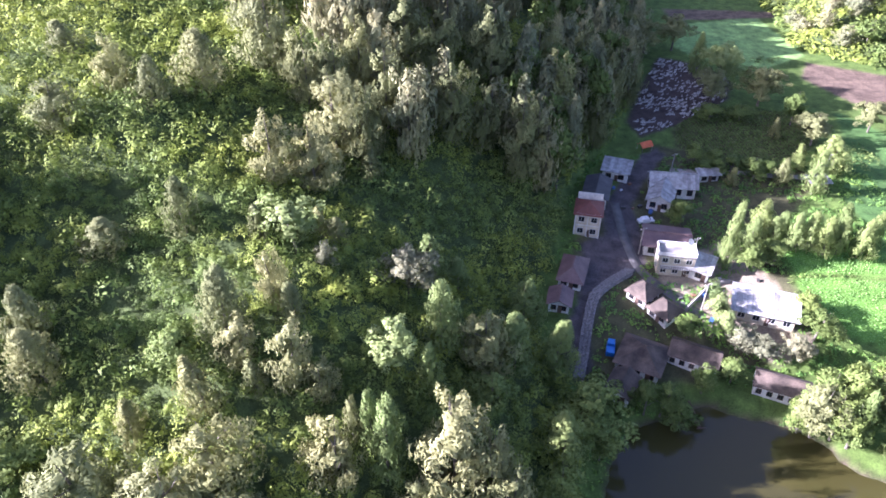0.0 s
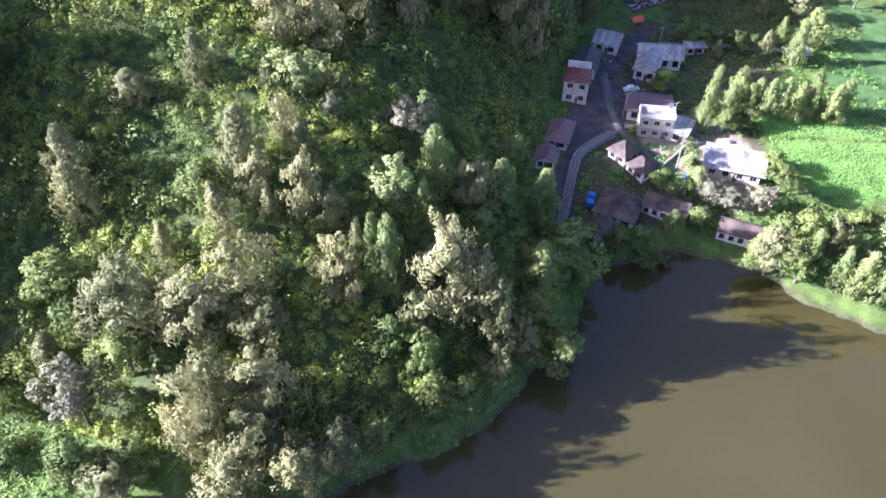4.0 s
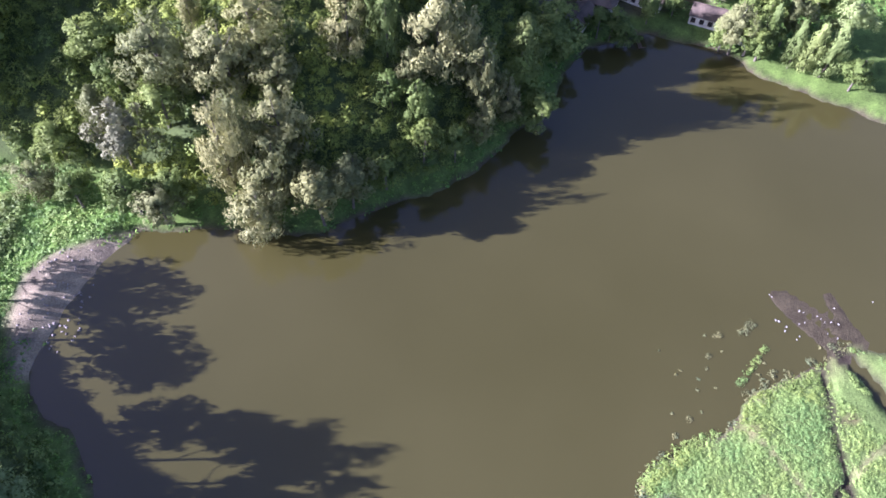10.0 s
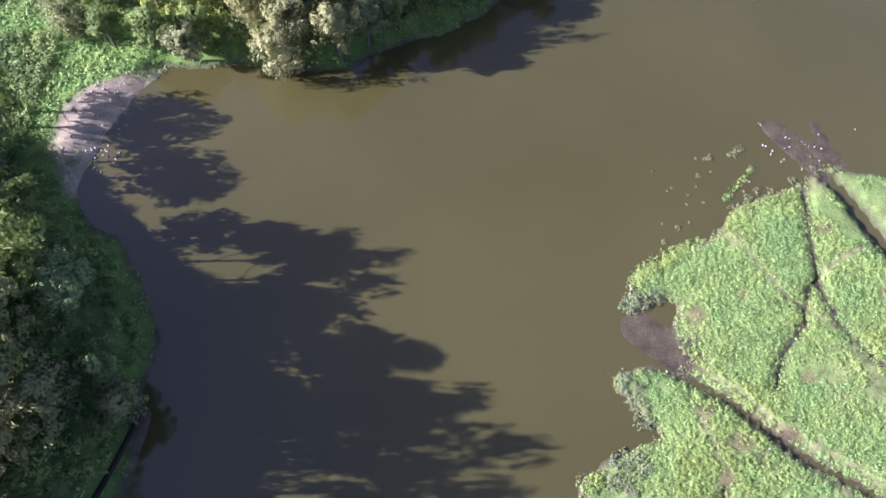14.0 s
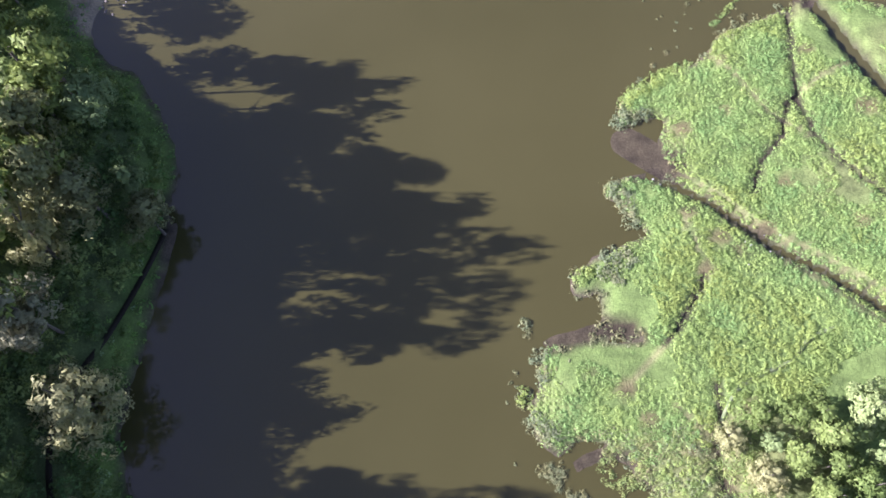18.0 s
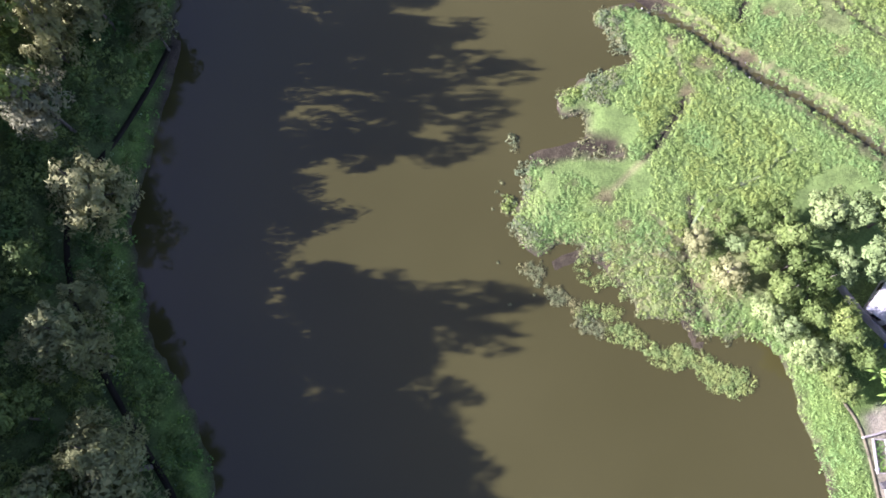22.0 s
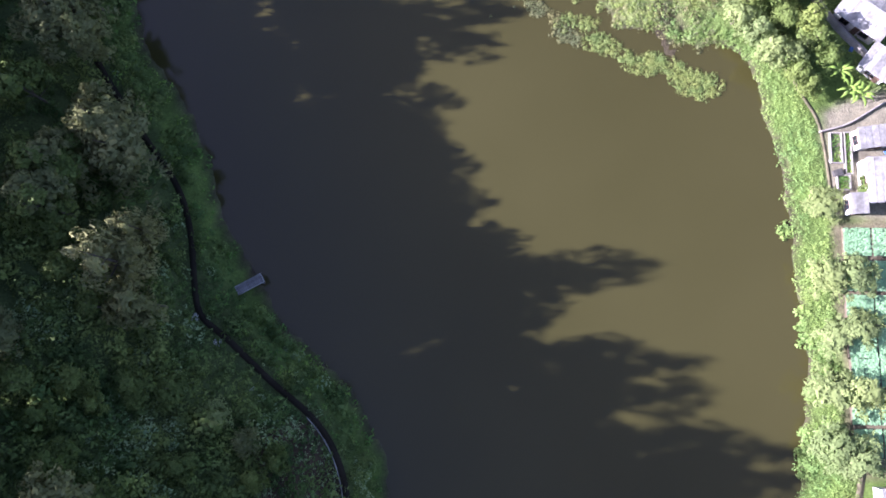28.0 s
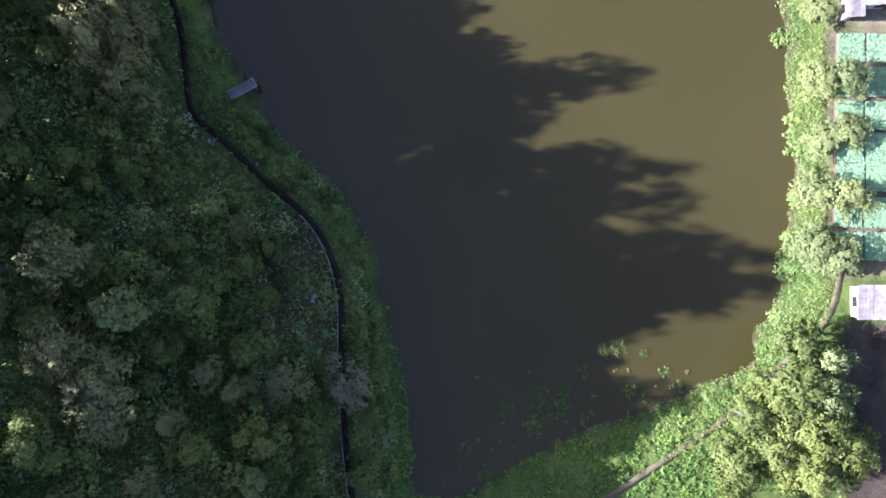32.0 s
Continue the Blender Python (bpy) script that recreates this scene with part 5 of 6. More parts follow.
strip_growth("path_tufts", 900, -56, -2, -190, -38, lambda x, y: (line_distance(x, y, PATH) > 0.55) & (line_distance(x, y, PATH) < 1.5), 0.4, 14, 0.14, BUSH_PALE, "tufts of weeds leaning over the footpath's edge", 42, 0.8)
strip_growth("bare_bank_tufts", 500, -19, -6, -163, -142, lambda x, y: (signed_distance(x, y, np.array(BARE_BANK, float)) > 0) & (line_distance(x, y, PATH) > 0.9), 0.38, 9, 0.13, BUSH_PALE, "sparse tufts on the bare brown slope", 43, 0.7)
# bank shrub leaves again, their darker tone standing for shade round the meadow
strip_growth("meadow_shrubs", 1200, -100, -75, 2, 38, lambda x, y: (sample(G_LAKE, x, y) > 6) & (waves(x, y, 5, 66) + 0.08 * (-74 - x) > -0.2), 1.2, 30, 0.24, BANK_SHRUB, "shrubs closing off the small meadow, leaf colour darkened as shade", 45, 0.8)
strip_growth("beach_grass", 260, -72, -52, 0, 31, lambda x, y: (signed_distance(x, y, np.array(SAND, float)) > -1.5) & (waves(x, y, 3, 64) > 0.25) & (sample(G_LAKE, x, y) > 2.0), 0.45, 12, 0.15, HERB, "tufts of grass growing into the sandy beach", 44, 0.6)


def patch(name, spots, mat, label, seed, density=11, radius=0.4, leaf=0.1):
    """Floating or rooted plants in a few round patches at the water's edge."""
    r = np.random.RandomState(seed)
    xs, ys = [], []
    for px, py, pr in spots:
        n = int(density * pr * pr + 3)
        a, d = r.uniform(0, 6.28, n), pr * np.sqrt(r.uniform(0, 1, n))
        xs.append(px + d * np.cos(a))
        ys.append(py + d * np.sin(a))
    x, y = np.concatenate(xs), np.concatenate(ys)
    per, rr = 15, radius * r.uniform(0.5, 1.3, len(x))
    d = ball_points(len(x) * per, r)
    d[:, 2] = np.abs(d[:, 2])
    k = np.repeat(np.arange(len(x)), per)
    p = np.stack([x[k], y[k], np.maximum(sample(GH, x, y), 0)[k] + 0.03], 1) + d * rr[k][:, None] * np.array([1, 1, 0.5])
    v, f = leaves(p, d + np.array([0, 0, 0.5]), leaf, r, 0.4)
    return tagged(new(name, mesh_of(name, v, f, mat)), label, "water plants", kind="stuff")


YELLOW_REED = foliage("yellowish_reeds", [(0.23, 0.29, 0.085), (0.26, 0.325, 0.10), (0.29, 0.35, 0.12)], 0.5, ((0.75, 0.85, 0.85), (1.1, 1.05, 1.0)))
patch("reed_strip", [(28.3 + 19 * u + 0.5 * math.sin(31 * u), -86 - 6.9 * u + 0.8 * math.sin(13 * u), 1.3 + 0.9 * u + 0.4 * math.sin(17 * u)) for u in np.linspace(0, 1, 20)], YELLOW_REED, "light green reed strip in the shallow water", 51)
patch("wet_plants", [(r0.uniform(24, 46), r0.uniform(-84, -70), r0.uniform(0.5, 1.5)) for _ in range(85)], YELLOW_REED, "bright green clumps among brown mud in the marsh", 58, 8)
patch("reed_strip", [(15.5 + 11.5 * u + 0.6 * math.sin(23 * u), -76 - 10 * u + 0.7 * math.sin(14 * u), 1.2 + 0.4 * math.sin(19 * u)) for u in np.linspace(0, 1, 15)], REEDS, "greyish reed strip off the marsh", 52)
patch("reed_strip", [(56.2 - 5.7 * u, 7.7 - 6.2 * u, 0.5) for u in np.linspace(0, 1, 9)], MARSH, "narrow green reed strip in the lake", 53)
patch("spit_bushes", [(30.7, -33.8, 1.7), (29.6, -32, 1.3), (31.7, -37.2, 1.5), (31, -35.5, 1.4), (27.7, -43.2, 1.7), (29.9, -44.1, 1.9), (28.5, -47.4, 1.2), (26.4, -46.6, 1.0), (31.1, -19.4, 1.2), (32.1, -17.5, 1.4), (35.7, -17.6, 1.3), (33.6, -18.4, 1.2), (15.8, -62.4, 1.3), (15.1, -59.6, 1.2), (15.1, -69.5, 1.5), (16.7, -71.3, 1.5), (13.9, -54.4, 0.7)],
      foliage("greyish_bush_leaves", [(0.145, 0.175, 0.085), (0.17, 0.20, 0.10), (0.195, 0.225, 0.115)], 0.4, ((0.8, 0.88, 0.9), (1.12, 1.05, 1.0))), "greyish green bushes at the water's edge of the marsh", 59, 6, 0.75, 0.19)
patch("spit_bushes", [(24, -46.5, 1.4), (22.3, -47.7, 1.2), (13.1, -65.9, 1.1), (39.5, -10.2, 1.6), (35.3, -13.5, 1.7), (37.4, -11.8, 1.6), (33.4, -15, 1.1)], TUSSOCK, "bright yellow-green bushes standing in the shallows", 66, 7, 0.7, 0.18)
patch("reed_islet", [(32.9 + 11.8 * u, -15 + 8 * u, 1.3 + 0.5 * math.sin(11 * u)) for u in np.linspace(0, 1, 10)], MARSH, "light green strip of plants at the marsh edge", 60)
patch("white_tufts", [(-10, -155, 0.5), (-14.4, -154.8, 0.35), (-20.2, -139.2, 0.4), (-25.6, -132.8, 0.5), (-29, -129.3, 0.6), (-4.9, -163, 0.4)], mottled("white_flowers", (0.45, 0.46, 0.4), (0.62, 0.62, 0.56), 2), "small white flowering tufts beside the footpath", 65, 30, 0.3, 0.1)
patch("water_weeds", [(54.6, 11.9, 0.9), (53.2, 10.6, 0.9), (48.5, 10.1, 0.8), (46.1, 6.2, 0.5), (38.7, -7.3, 0.6), (41.2, -4.7, 0.4), (36.1, -10.6, 0.7), (51.6, -0.7, 1.2), (53.2, -1.2, 1.0), (56.3, 2.9, 0.8), (54.6, 1.1, 0.8), (58.4, 3, 0.7), (62.9, 5.3, 0.8),
                      (13, -66, 1.4), (14, -56, 0.8), (16, -62, 1.2), (22, -47, 1.3), (28, -46, 1.6), (13.5, -70, 1.2), (12, -62, 0.4), (31, -35, 1.2)], REEDS, "pale water weeds at the edge of the marsh", 54)
patch("water_weeds", [(24, -170, 2.8), (26.5, -169.5, 1.8), (36, -167.5, 1.2), (41, -165, 1.0), (22, -173, 1.8), (18, -171, 1.3), (33, -162, 1.5), (34.5, -161.5, 1.0), (38, -162, 0.7), (43, -167, 0.9), (29, -165, 0.9), (12, -177, 1.0), (21, -180, 1.8), (47, -167, 0.8), (30, -172, 1.2), (38, -169, 0.9), (15, -181, 1.4), (26, -176, 1.2)], HERB, "dark green floating weeds in the shaded shallows", 55, 5)
patch("shore_reeds", [(59.1, -129.8, 1.1), (59.3, -127, 1.0), (59.4, -132, 0.9), (60, -139, 1.0), (58.6, -147.4, 1.3), (58.4, -149.5, 1.2), (58.5, -145, 1.0), (57, -115.1, 1.1), (57.1, -156.2, 1.0)], MARSH, "bright green reed clumps leaning over the water", 56, 9, 0.6, 0.24)
scatter_rng = np.random.RandomState(61)
patch("drifting_weeds", [(scatter_rng.uniform(38, 56), scatter_rng.uniform(-6, 12), 0.22) for _ in range(20)] + [(scatter_rng.uniform(8, 50), scatter_rng.uniform(-182, -163), 0.3) for _ in range(60)] + [(scatter_rng.uniform(10, 20), scatter_rng.uniform(-82, -60), 0.25) for _ in range(16)],
      REEDS, "small tufts of weed drifting on the water", 57, 9, 0.17, 0.1)


def scraps(name, spots, mat, label, seed, size=0.3):
    """Flat crumpled scraps lying about."""
    r = np.random.RandomState(seed)
    v, f = [], []
    for x, y in spots:
        z = max(height(x, y), 0) + 0.05
        n = len(v)
        w, d, h = size * r.uniform(0.4, 1.4), size * r.uniform(0.3, 1.0), 0.12 * r.uniform(0.5, 1.6)
        a = r.uniform(0, 6.28)
        for u, s, t in ((-1, -1, 0), (1, -1, 0), (1, 1, 0), (-1, 1, 0), (-0.7, -0.8, 1), (0.8, -0.6, 1.2), (0.6, 0.8, 0.8), (-0.8, 0.7, 1.1)):
            v.append((x + (u * w * math.cos(a) - s * d * math.sin(a)) / 2, y + (u * w * math.sin(a) + s * d * math.cos(a)) / 2, z - 0.05 + t * h))
        f += [tuple(n + i for i in q) for q in ((4, 5, 6, 7), (0, 1, 5, 4), (1, 2, 6, 5), (2, 3, 7, 6), (3, 0, 4, 7))]
    return tagged(new(name, mesh_of(name, v, f, mat)), label, "litter", kind="stuff")


LITTER = mottled("faded_litter", (0.3, 0.28, 0.27), (0.62, 0.6, 0.58), 3, 0.6)
r = scatter_rng
scraps("litter", [(59.3, 17.9), (59.6, 17.5), (59.1, 12.9), (59.6, 12.7), (69.7, 15.3), (63.6, 14.7), (64.2, 14.4), (66.3, 13.7), (66.8, 13.2), (67.1, 10.4), (76.7, 16.6), (40, -30.5), (37, -31), (36, -30)] + [(r.uniform(58, 70), r.uniform(9, 18)) for _ in range(10)]
       + [(53 + r.normal(0, 3), -42 + r.normal(0, 2)) for _ in range(14)], LITTER, "white scraps of litter on mud and water", 62, 0.24)
scraps("beach_rubble", [(r.uniform(-68, -58), r.uniform(6, 26)) for _ in range(80)], mottled("beach_stones", (0.12, 0.10, 0.09), (0.4, 0.36, 0.33), 2), "dark stones and driftwood scattered on the sandy beach", 63, 0.4)

# ---- by the water ----
WOOD_GREY = mottled("weathered_grey_planks", (0.16, 0.15, 0.15), (0.32, 0.31, 0.31), 1.5, 0.9, 8, 0.4, 0.02, 0.15)
dock = tagged(new("dock"), "weathered grey plank dock jutting from the shaded bank", "dock")
dock.matrix_basis = pose(-22.9, -124.6, 1.7, 0, 0, 29)
plank_mesh = None
for i in range(17):
    u = -2.45 + i * 0.3
    if plank_mesh is None:
        first = part("plank", boxed(-0.135, 0.135, -0.58, 0.58, -0.05, 0.02), WOOD_GREY, dock)
        plank_mesh = first.data
        first.location.x = u
    else:
        p = new("plank", plank_mesh)
        p.parent = dock
        p.location = (u, 0, 0.012 * math.sin(i * 2.3))
for s in (-1, 1):
    part("side_beam", boxed(-2.6, 2.6, s * 0.66 - 0.06, s * 0.66 + 0.06, -0.12, 0.12), PAINT, dock, "worn pale side beam")
    for u in (-2.2, 2.3):
        part("post", boxed(u - 0.07, u + 0.07, s * 0.66 - 0.06, s * 0.66 + 0.06, -3.2, -0.12), WOOD_GREY, dock)
part("end_beam", boxed(2.6, 2.74, -0.73, 0.73, -0.12, 0.16), PAINT, dock, "pale end beam")

pier = tagged(new("pier"), "thin dark bamboo pier reaching into the lake", "pier")
pier.matrix_basis = pose(46.4, 85.5, 0.55, 0, 0, 4)
for i in range(3):
    part("pole", boxed(-0.35 + 0.3 * i, -0.2 + 0.3 * i, -3.6, 3.2, -0.06, 0.06), FRAME_WOOD, pier)
for u in (-3.2, -1, 1.2):
    part("post", boxed(-0.42, -0.3, u - 0.06, u + 0.06, -2.0, 0.3), FRAME_WOOD, pier)
part("cross_pole", boxed(-0.4, 1.2, -3.5, -3.36, -0.02, 0.12), FRAME_WOOD, pier)

ribbon("trail", smooth_line([(59.9, -55.9), (56.2, -57.4), (52.5, -60.8), (48.2, -62.7), (44, -65), (41.1, -69.5)]), 0.32, mottled("pale_worn_grass", (0.11, 0.14, 0.06), (0.17, 0.21, 0.095), 1.0, 0.95), "pale trodden grass trail below the trees of the spit", "trail", 0.04)

# ---- village: walls, posts, vehicles ----
def wall_along(name, line, half, tall, mat, label, sink=1.2):
    line = np.asarray(line, float)
    d = np.gradient(line, axis=0)
    d /= np.linalg.norm(d, axis=1, keepdims=True)
    side = np.stack([-d[:, 1], d[:, 0]], 1) * half
    v = []
    for i, (p, s) in enumerate(zip(line, side)):
        z = height(*p)
        top = z + tall * (1 + 0.12 * math.sin(i * 1.7) * math.cos(i * 0.9))
        for q, dz in ((p - s * 1.25, z - sink), (p - s, top), (p + s, top), (p + s * 1.1, z - sink)):
            v.append((q[0], q[1], dz))
    f = [(4 * i + a, 4 * i + a + 1, 4 * i + a + 5, 4 * i + a + 4) for i in range(len(line) - 1) for a in range(3)]
    n = 4 * (len(line) - 1)
    f += [(0, 3, 2, 1), (n, n + 1, n + 2, n + 3)]
    return tagged(new(name, mesh_of(name, v, f, mat)), label, "wall", kind="structure")


wall_along("stone_wall", smooth_line([(26.0, 92.5), (27.8, 98.5), (29.2, 104), (31.9, 111.8), (36.1, 116.4), (41, 120.3)], steps=12), 0.95, 0.8, STONE, "broad rough grey stone wall beside the dark yard")
stone_wall = bpy.data.objects["stone_wall"]
r = np.random.RandomState(91)
blocks = []
for k in range(4):
    bm = boxed(-0.3, 0.3, -0.22, 0.22, -0.16, 0.14)
    for q in bm.verts:
        q.co += Vector(r.uniform(-0.07, 0.07, 3))
    me = bpy.data.meshes.new("stone")
    bm.to_mesh(me)
    bm.free()
    me.materials.append(STONE)
    blocks.append(me)
line = smooth_line([(26.0, 92.5), (27.8, 98.5), (29.2, 104), (31.9, 111.8), (36.1, 116.4), (41, 120.3)], steps=22)
for i, (x, y) in enumerate(line):
    for s in (-0.7, 0.0, 0.7):
        ob = new("stone", blocks[r.randint(4)])
        ob.parent = stone_wall
        ob.matrix_basis = pose(x + s, y - s * 0.35 + r.uniform(-0.1, 0.1), height(x, y) + 0.86 + r.uniform(-0.05, 0.08), r.uniform(-8, 8), r.uniform(-8, 8), r.uniform(0, 360))
wall_along("low_wall", smooth_line([(66.5, 84.3), (68.5, 82.6), (70, 81.2)], steps=4), 0.2, 0.5, WHITE_WALL, "low whitewashed wall by the shore")
wall_along("yard_wall", smooth_line([(61, -77), (65, -83), (70.5, -89.5), (74, -94)], steps=8), 0.25, 1.3, CONCRETE, "pale concrete wall behind the trees")
wall_along("lane_wall", smooth_line([(62, -100.4), (66.3, -99.1), (71, -96.3), (76, -93.5)], steps=8), 0.12, 0.4, CONCRETE, "low concrete wall along the shed lane")
wall_along("garden_wall", smooth_line([(50, 108), (54, 112), (58, 116), (62, 117)], steps=6), 0.2, 0.9, CONCRETE, "grey concrete garden wall by the lane")


def pole_thing(x, y, tall):
    ob = tagged(new("utility_pole"), "slim grey concrete utility pole with a crossarm", "pole", "utility poles")
    ob.matrix_basis = pose(x, y, height(x, y) - 0.2, 0, 0, 20)
    v, f = tube([(0, 0, 0), (0, 0, tall)], [0.16, 0.1], 8)
    new("post", mesh_of("post", v, f, CONCRETE, True)).parent = ob
    part("crossarm", boxed(-0.9, 0.9, -0.06, 0.06, tall - 0.5, tall - 0.38), CONCRETE, ob)
    for u in (-0.7, 0, 0.7):
        part("insulator", boxed(u - 0.05, u + 0.05, -0.05, 0.05, tall - 0.38, tall - 0.18), WHITE_WALL, ob)
    return ob


for px, py in ((55.5, 123.5), (99, 157.5), (44.5, 127), (53.5, 108.5), (60, 160)):
    pole_thing(px, py, 7.5)
BLUE, WHITE_PAINT, RUBBER, ORANGE = mottled("blue_paint", (0.02, 0.13, 0.42), (0.03, 0.2, 0.55), 1, 0.4), mottled("white_car_paint", (0.68, 0.68, 0.68), (0.8, 0.8, 0.8), 1, 0.3), mottled("rubber", (0.02, 0.02, 0.02), (0.035, 0.035, 0.035), 3, 0.9), mottled("orange_tarpaulin", (0.55, 0.10, 0.03), (0.75, 0.18, 0.05), 0.8, 0.6)


def vehicle(name, label, x, y, turn, length, paint, truck=False):
    ob = tagged(new(name), label, "vehicle", "parked vehicles")
    ob.matrix_basis = pose(x, y, height(x, y) + 0.02, 0, 0, turn)
    half = length / 2
    bm = boxed(-half, half, -0.82, 0.82, 0.35, 0.95)
    bmesh.ops.bevel(bm, geom=bm.edges[:], offset=0.1, segments=2, affect="EDGES")
    body = part("body", bm, paint, ob)
    bm = bmesh.new()
    c0, c1, top = (half - 1.6, half - 0.1, 1.9) if truck else (-half * 0.62, half * 0.45, 1.5)
    v = box(bm, c0, c1, -0.76, 0.76, 0.9, top)
    for q in v[4:]:
        q.co.y *= 0.86
        q.co.x = (q.co.x - (c0 + c1) / 2) * (0.9 if truck else 0.74) + (c0 + c1) / 2
    part("cab", bm, paint, ob)
    part("windscreen", boxed(c1 - 0.02, c1 + 0.03, -0.6, 0.6, 1.05, top - 0.15), GLASS, ob)
    if truck:
        for s in (-1, 1):
            part("side_board", boxed(-half, half - 1.7, s * 0.8 - 0.04, s * 0.8 + 0.04, 0.95, 1.5), paint, ob)
        part("tail_board", boxed(-half, -half + 0.06, -0.76, 0.76, 0.95, 1.5), paint, ob)
        part("cargo", boxed(-half + 0.1, half - 1.8, -0.7, 0.7, 0.95, 1.4), BLUE, ob, "blue tarpaulin over the load")
    for u in (-half * 0.62, half * 0.62):
        for s in (-1, 1):
            bm = bmesh.new()
            bmesh.ops.create_cone(bm, cap_ends=True, segments=14, radius1=0.33, radius2=0.33, depth=0.22, matrix=pose(u, s * 0.78, 0.33, 90))
            tyre = part("tyre", bm, RUBBER, ob)
            bm = bmesh.new()
            bmesh.ops.create_cone(bm, cap_ends=True, segments=10, radius1=0.18, radius2=0.18, depth=0.24, matrix=pose(u, s * 0.78, 0.33, 90))
            part("rim", bm, CONCRETE, tyre)
    return ob


vehicle("truck", "small blue truck parked beside the brown-roofed house", 33.2, 99.2, 75, 3.7, BLUE, True)
vehicle("van", "white van parked in front of the maroon-roofed house", 46.6, 128.4, 80, 3.8, WHITE_PAINT)
vehicle("car", "white car parked at the roadside in the shade", 48.8, 139.2, 10, 4.0, WHITE_PAINT)
tent = tagged(new("tarpaulin_tent"), "small orange tarpaulin tent by the graveyard", "tent")
tent.matrix_basis = pose(56.5, 174.5, height(56.5, 174.5), 0, 0, 25)
bm = bmesh.new()
for plane in roof_planes("gable", 3.4, 2.6, 1.0, 0.2):
    slab(bm, [(p[0], p[1], p[2] + 1.9) for p in plane], 0.05)
part("canopy", bm, ORANGE, tent)
for u in (-1.6, 1.6):
    for s in (-1.2, 1.2):
        part("pole", boxed(u - 0.04, u + 0.04, s - 0.04, s + 0.04, 0, 1.95), CONCRETE, tent)

# gravestones: slab and headstone, crowded on the slope
GRAVE = mottled("pale_gravestones", (0.16, 0.15, 0.14), (0.66, 0.63, 0.58), 0.9, 0.8)
r = np.random.RandomState(71)
v, f = [], []
gx, gy = r.uniform(54, 96, 2600), r.uniform(181, 241, 2600)
inside = signed_distance(gx, gy, np.array(GRAVEYARD, float)) > 0.5
inside &= waves(gx, gy, 3, 72) > -0.35
for x, y in list(zip(gx[inside], gy[inside]))[:400]:
    a, z, k = r.normal(0.5, 0.35), height(x, y), r.uniform(0.3, 0.5) + 0.5 * r.uniform() ** 3
    for bx in ((-0.9, 0.9, -0.45, 0.45, -0.2, 0.22), (0.75, 0.95, -0.4, 0.4, -0.2, 0.85)):
        n = len(v)
        for i, j, h in ((0, 2, 4), (1, 2, 4), (1, 3, 4), (0, 3, 4), (0, 2, 5), (1, 2, 5), (1, 3, 5), (0, 3, 5)):
            u, w = bx[i] * k, bx[j] * k
            v.append((x + u * math.cos(a) - w * math.sin(a), y + u * math.sin(a) + w * math.cos(a), z + bx[h] * k))
        f += [tuple(n + i for i in q) for q in ((4, 5, 6, 7), (0, 1, 5, 4), (1, 2, 6, 5), (2, 3, 7, 6), (3, 0, 4, 7))]
tagged(new("gravestones", mesh_of("gravestones", v, f, GRAVE)), "crowded pale gravestones and slabs on dark soil", "graves", kind="stuff")


# ---- fields and gardens ----
def crop_rows(name, outline, gap, turn, mat, label, seed, leaf=0.3, skip=0.1):
    """Crop plants in straight rows inside an outline."""
    r = np.random.RandomState(seed)
    o = np.array(outline, float)
    c, reach = o.mean(0), np.abs(o - o.mean(0)).max() * 1.5
    u, w = np.meshgrid(np.arange(-reach, reach, gap), np.arange(-reach, reach, 0.55))
    a = radians(turn)
    x = (c[0] + u * math.cos(a) - w * math.sin(a)).ravel() + r.normal(0, 0.08, u.size)
    y = (c[1] + u * math.sin(a) + w * math.cos(a)).ravel() + r.normal(0, 0.08, u.size)
    k = (signed_distance(x, y, o) > 0.4) & (r.uniform(0, 1, x.size) > skip)
    x, y = np.repeat(x[k], 3), np.repeat(y[k], 3)
    d = ball_points(len(x), r)
    d[:, 2] = np.abs(d[:, 2]) + 0.4
    v, f = leaves(np.stack([x, y, sample(GH, x, y) + 0.12], 1) + d * 0.15, d, leaf, r, 0.4)
    return tagged(new(name, mesh_of(name, v, f, mat)), label, "crops", kind="stuff")


FIELD_LEAF = foliage("field_crop_leaves", [(0.17, 0.33, 0.09), (0.20, 0.38, 0.10), (0.23, 0.42, 0.12)], 0.2, ((0.85, 0.9, 0.9), (1.1, 1.05, 1.0)))
crop_rows("field_crops", FIELD_GREEN, 0.7, 60, FIELD_LEAF, "bright green crops in rows on a sunlit field", 81, 0.2, 0.05)
crop_rows("field_crops", FIELD_LOWER, 0.7, 40, FIELD_LEAF, "bright green crops on the lower field", 82, 0.2, 0.05)
strip_growth("field_hedge", 420, 74, 106, 96, 130, lambda x, y: (line_distance(x, y, [(75, 118), (103.5, 116.4)]) < 0.7) | (line_distance(x, y, [(75.5, 104), (75.2, 128)]) < 1.0) | (line_distance(x, y, [(104, 128), (104, 115)]) < 1.2), 0.8, 16, 0.2, GREEN, "dark green hedge between two crop fields", 84, 0.9)
crop_rows("field_crops", FIELD_DARK, 1.0, 8, GREEN, "dull olive crops in rows on a shaded field", 83, 0.4, 0.08)
SOIL_BED = mottled("garden_soil", (0.09, 0.07, 0.05), (0.16, 0.13, 0.09), 1.0, 0.95)
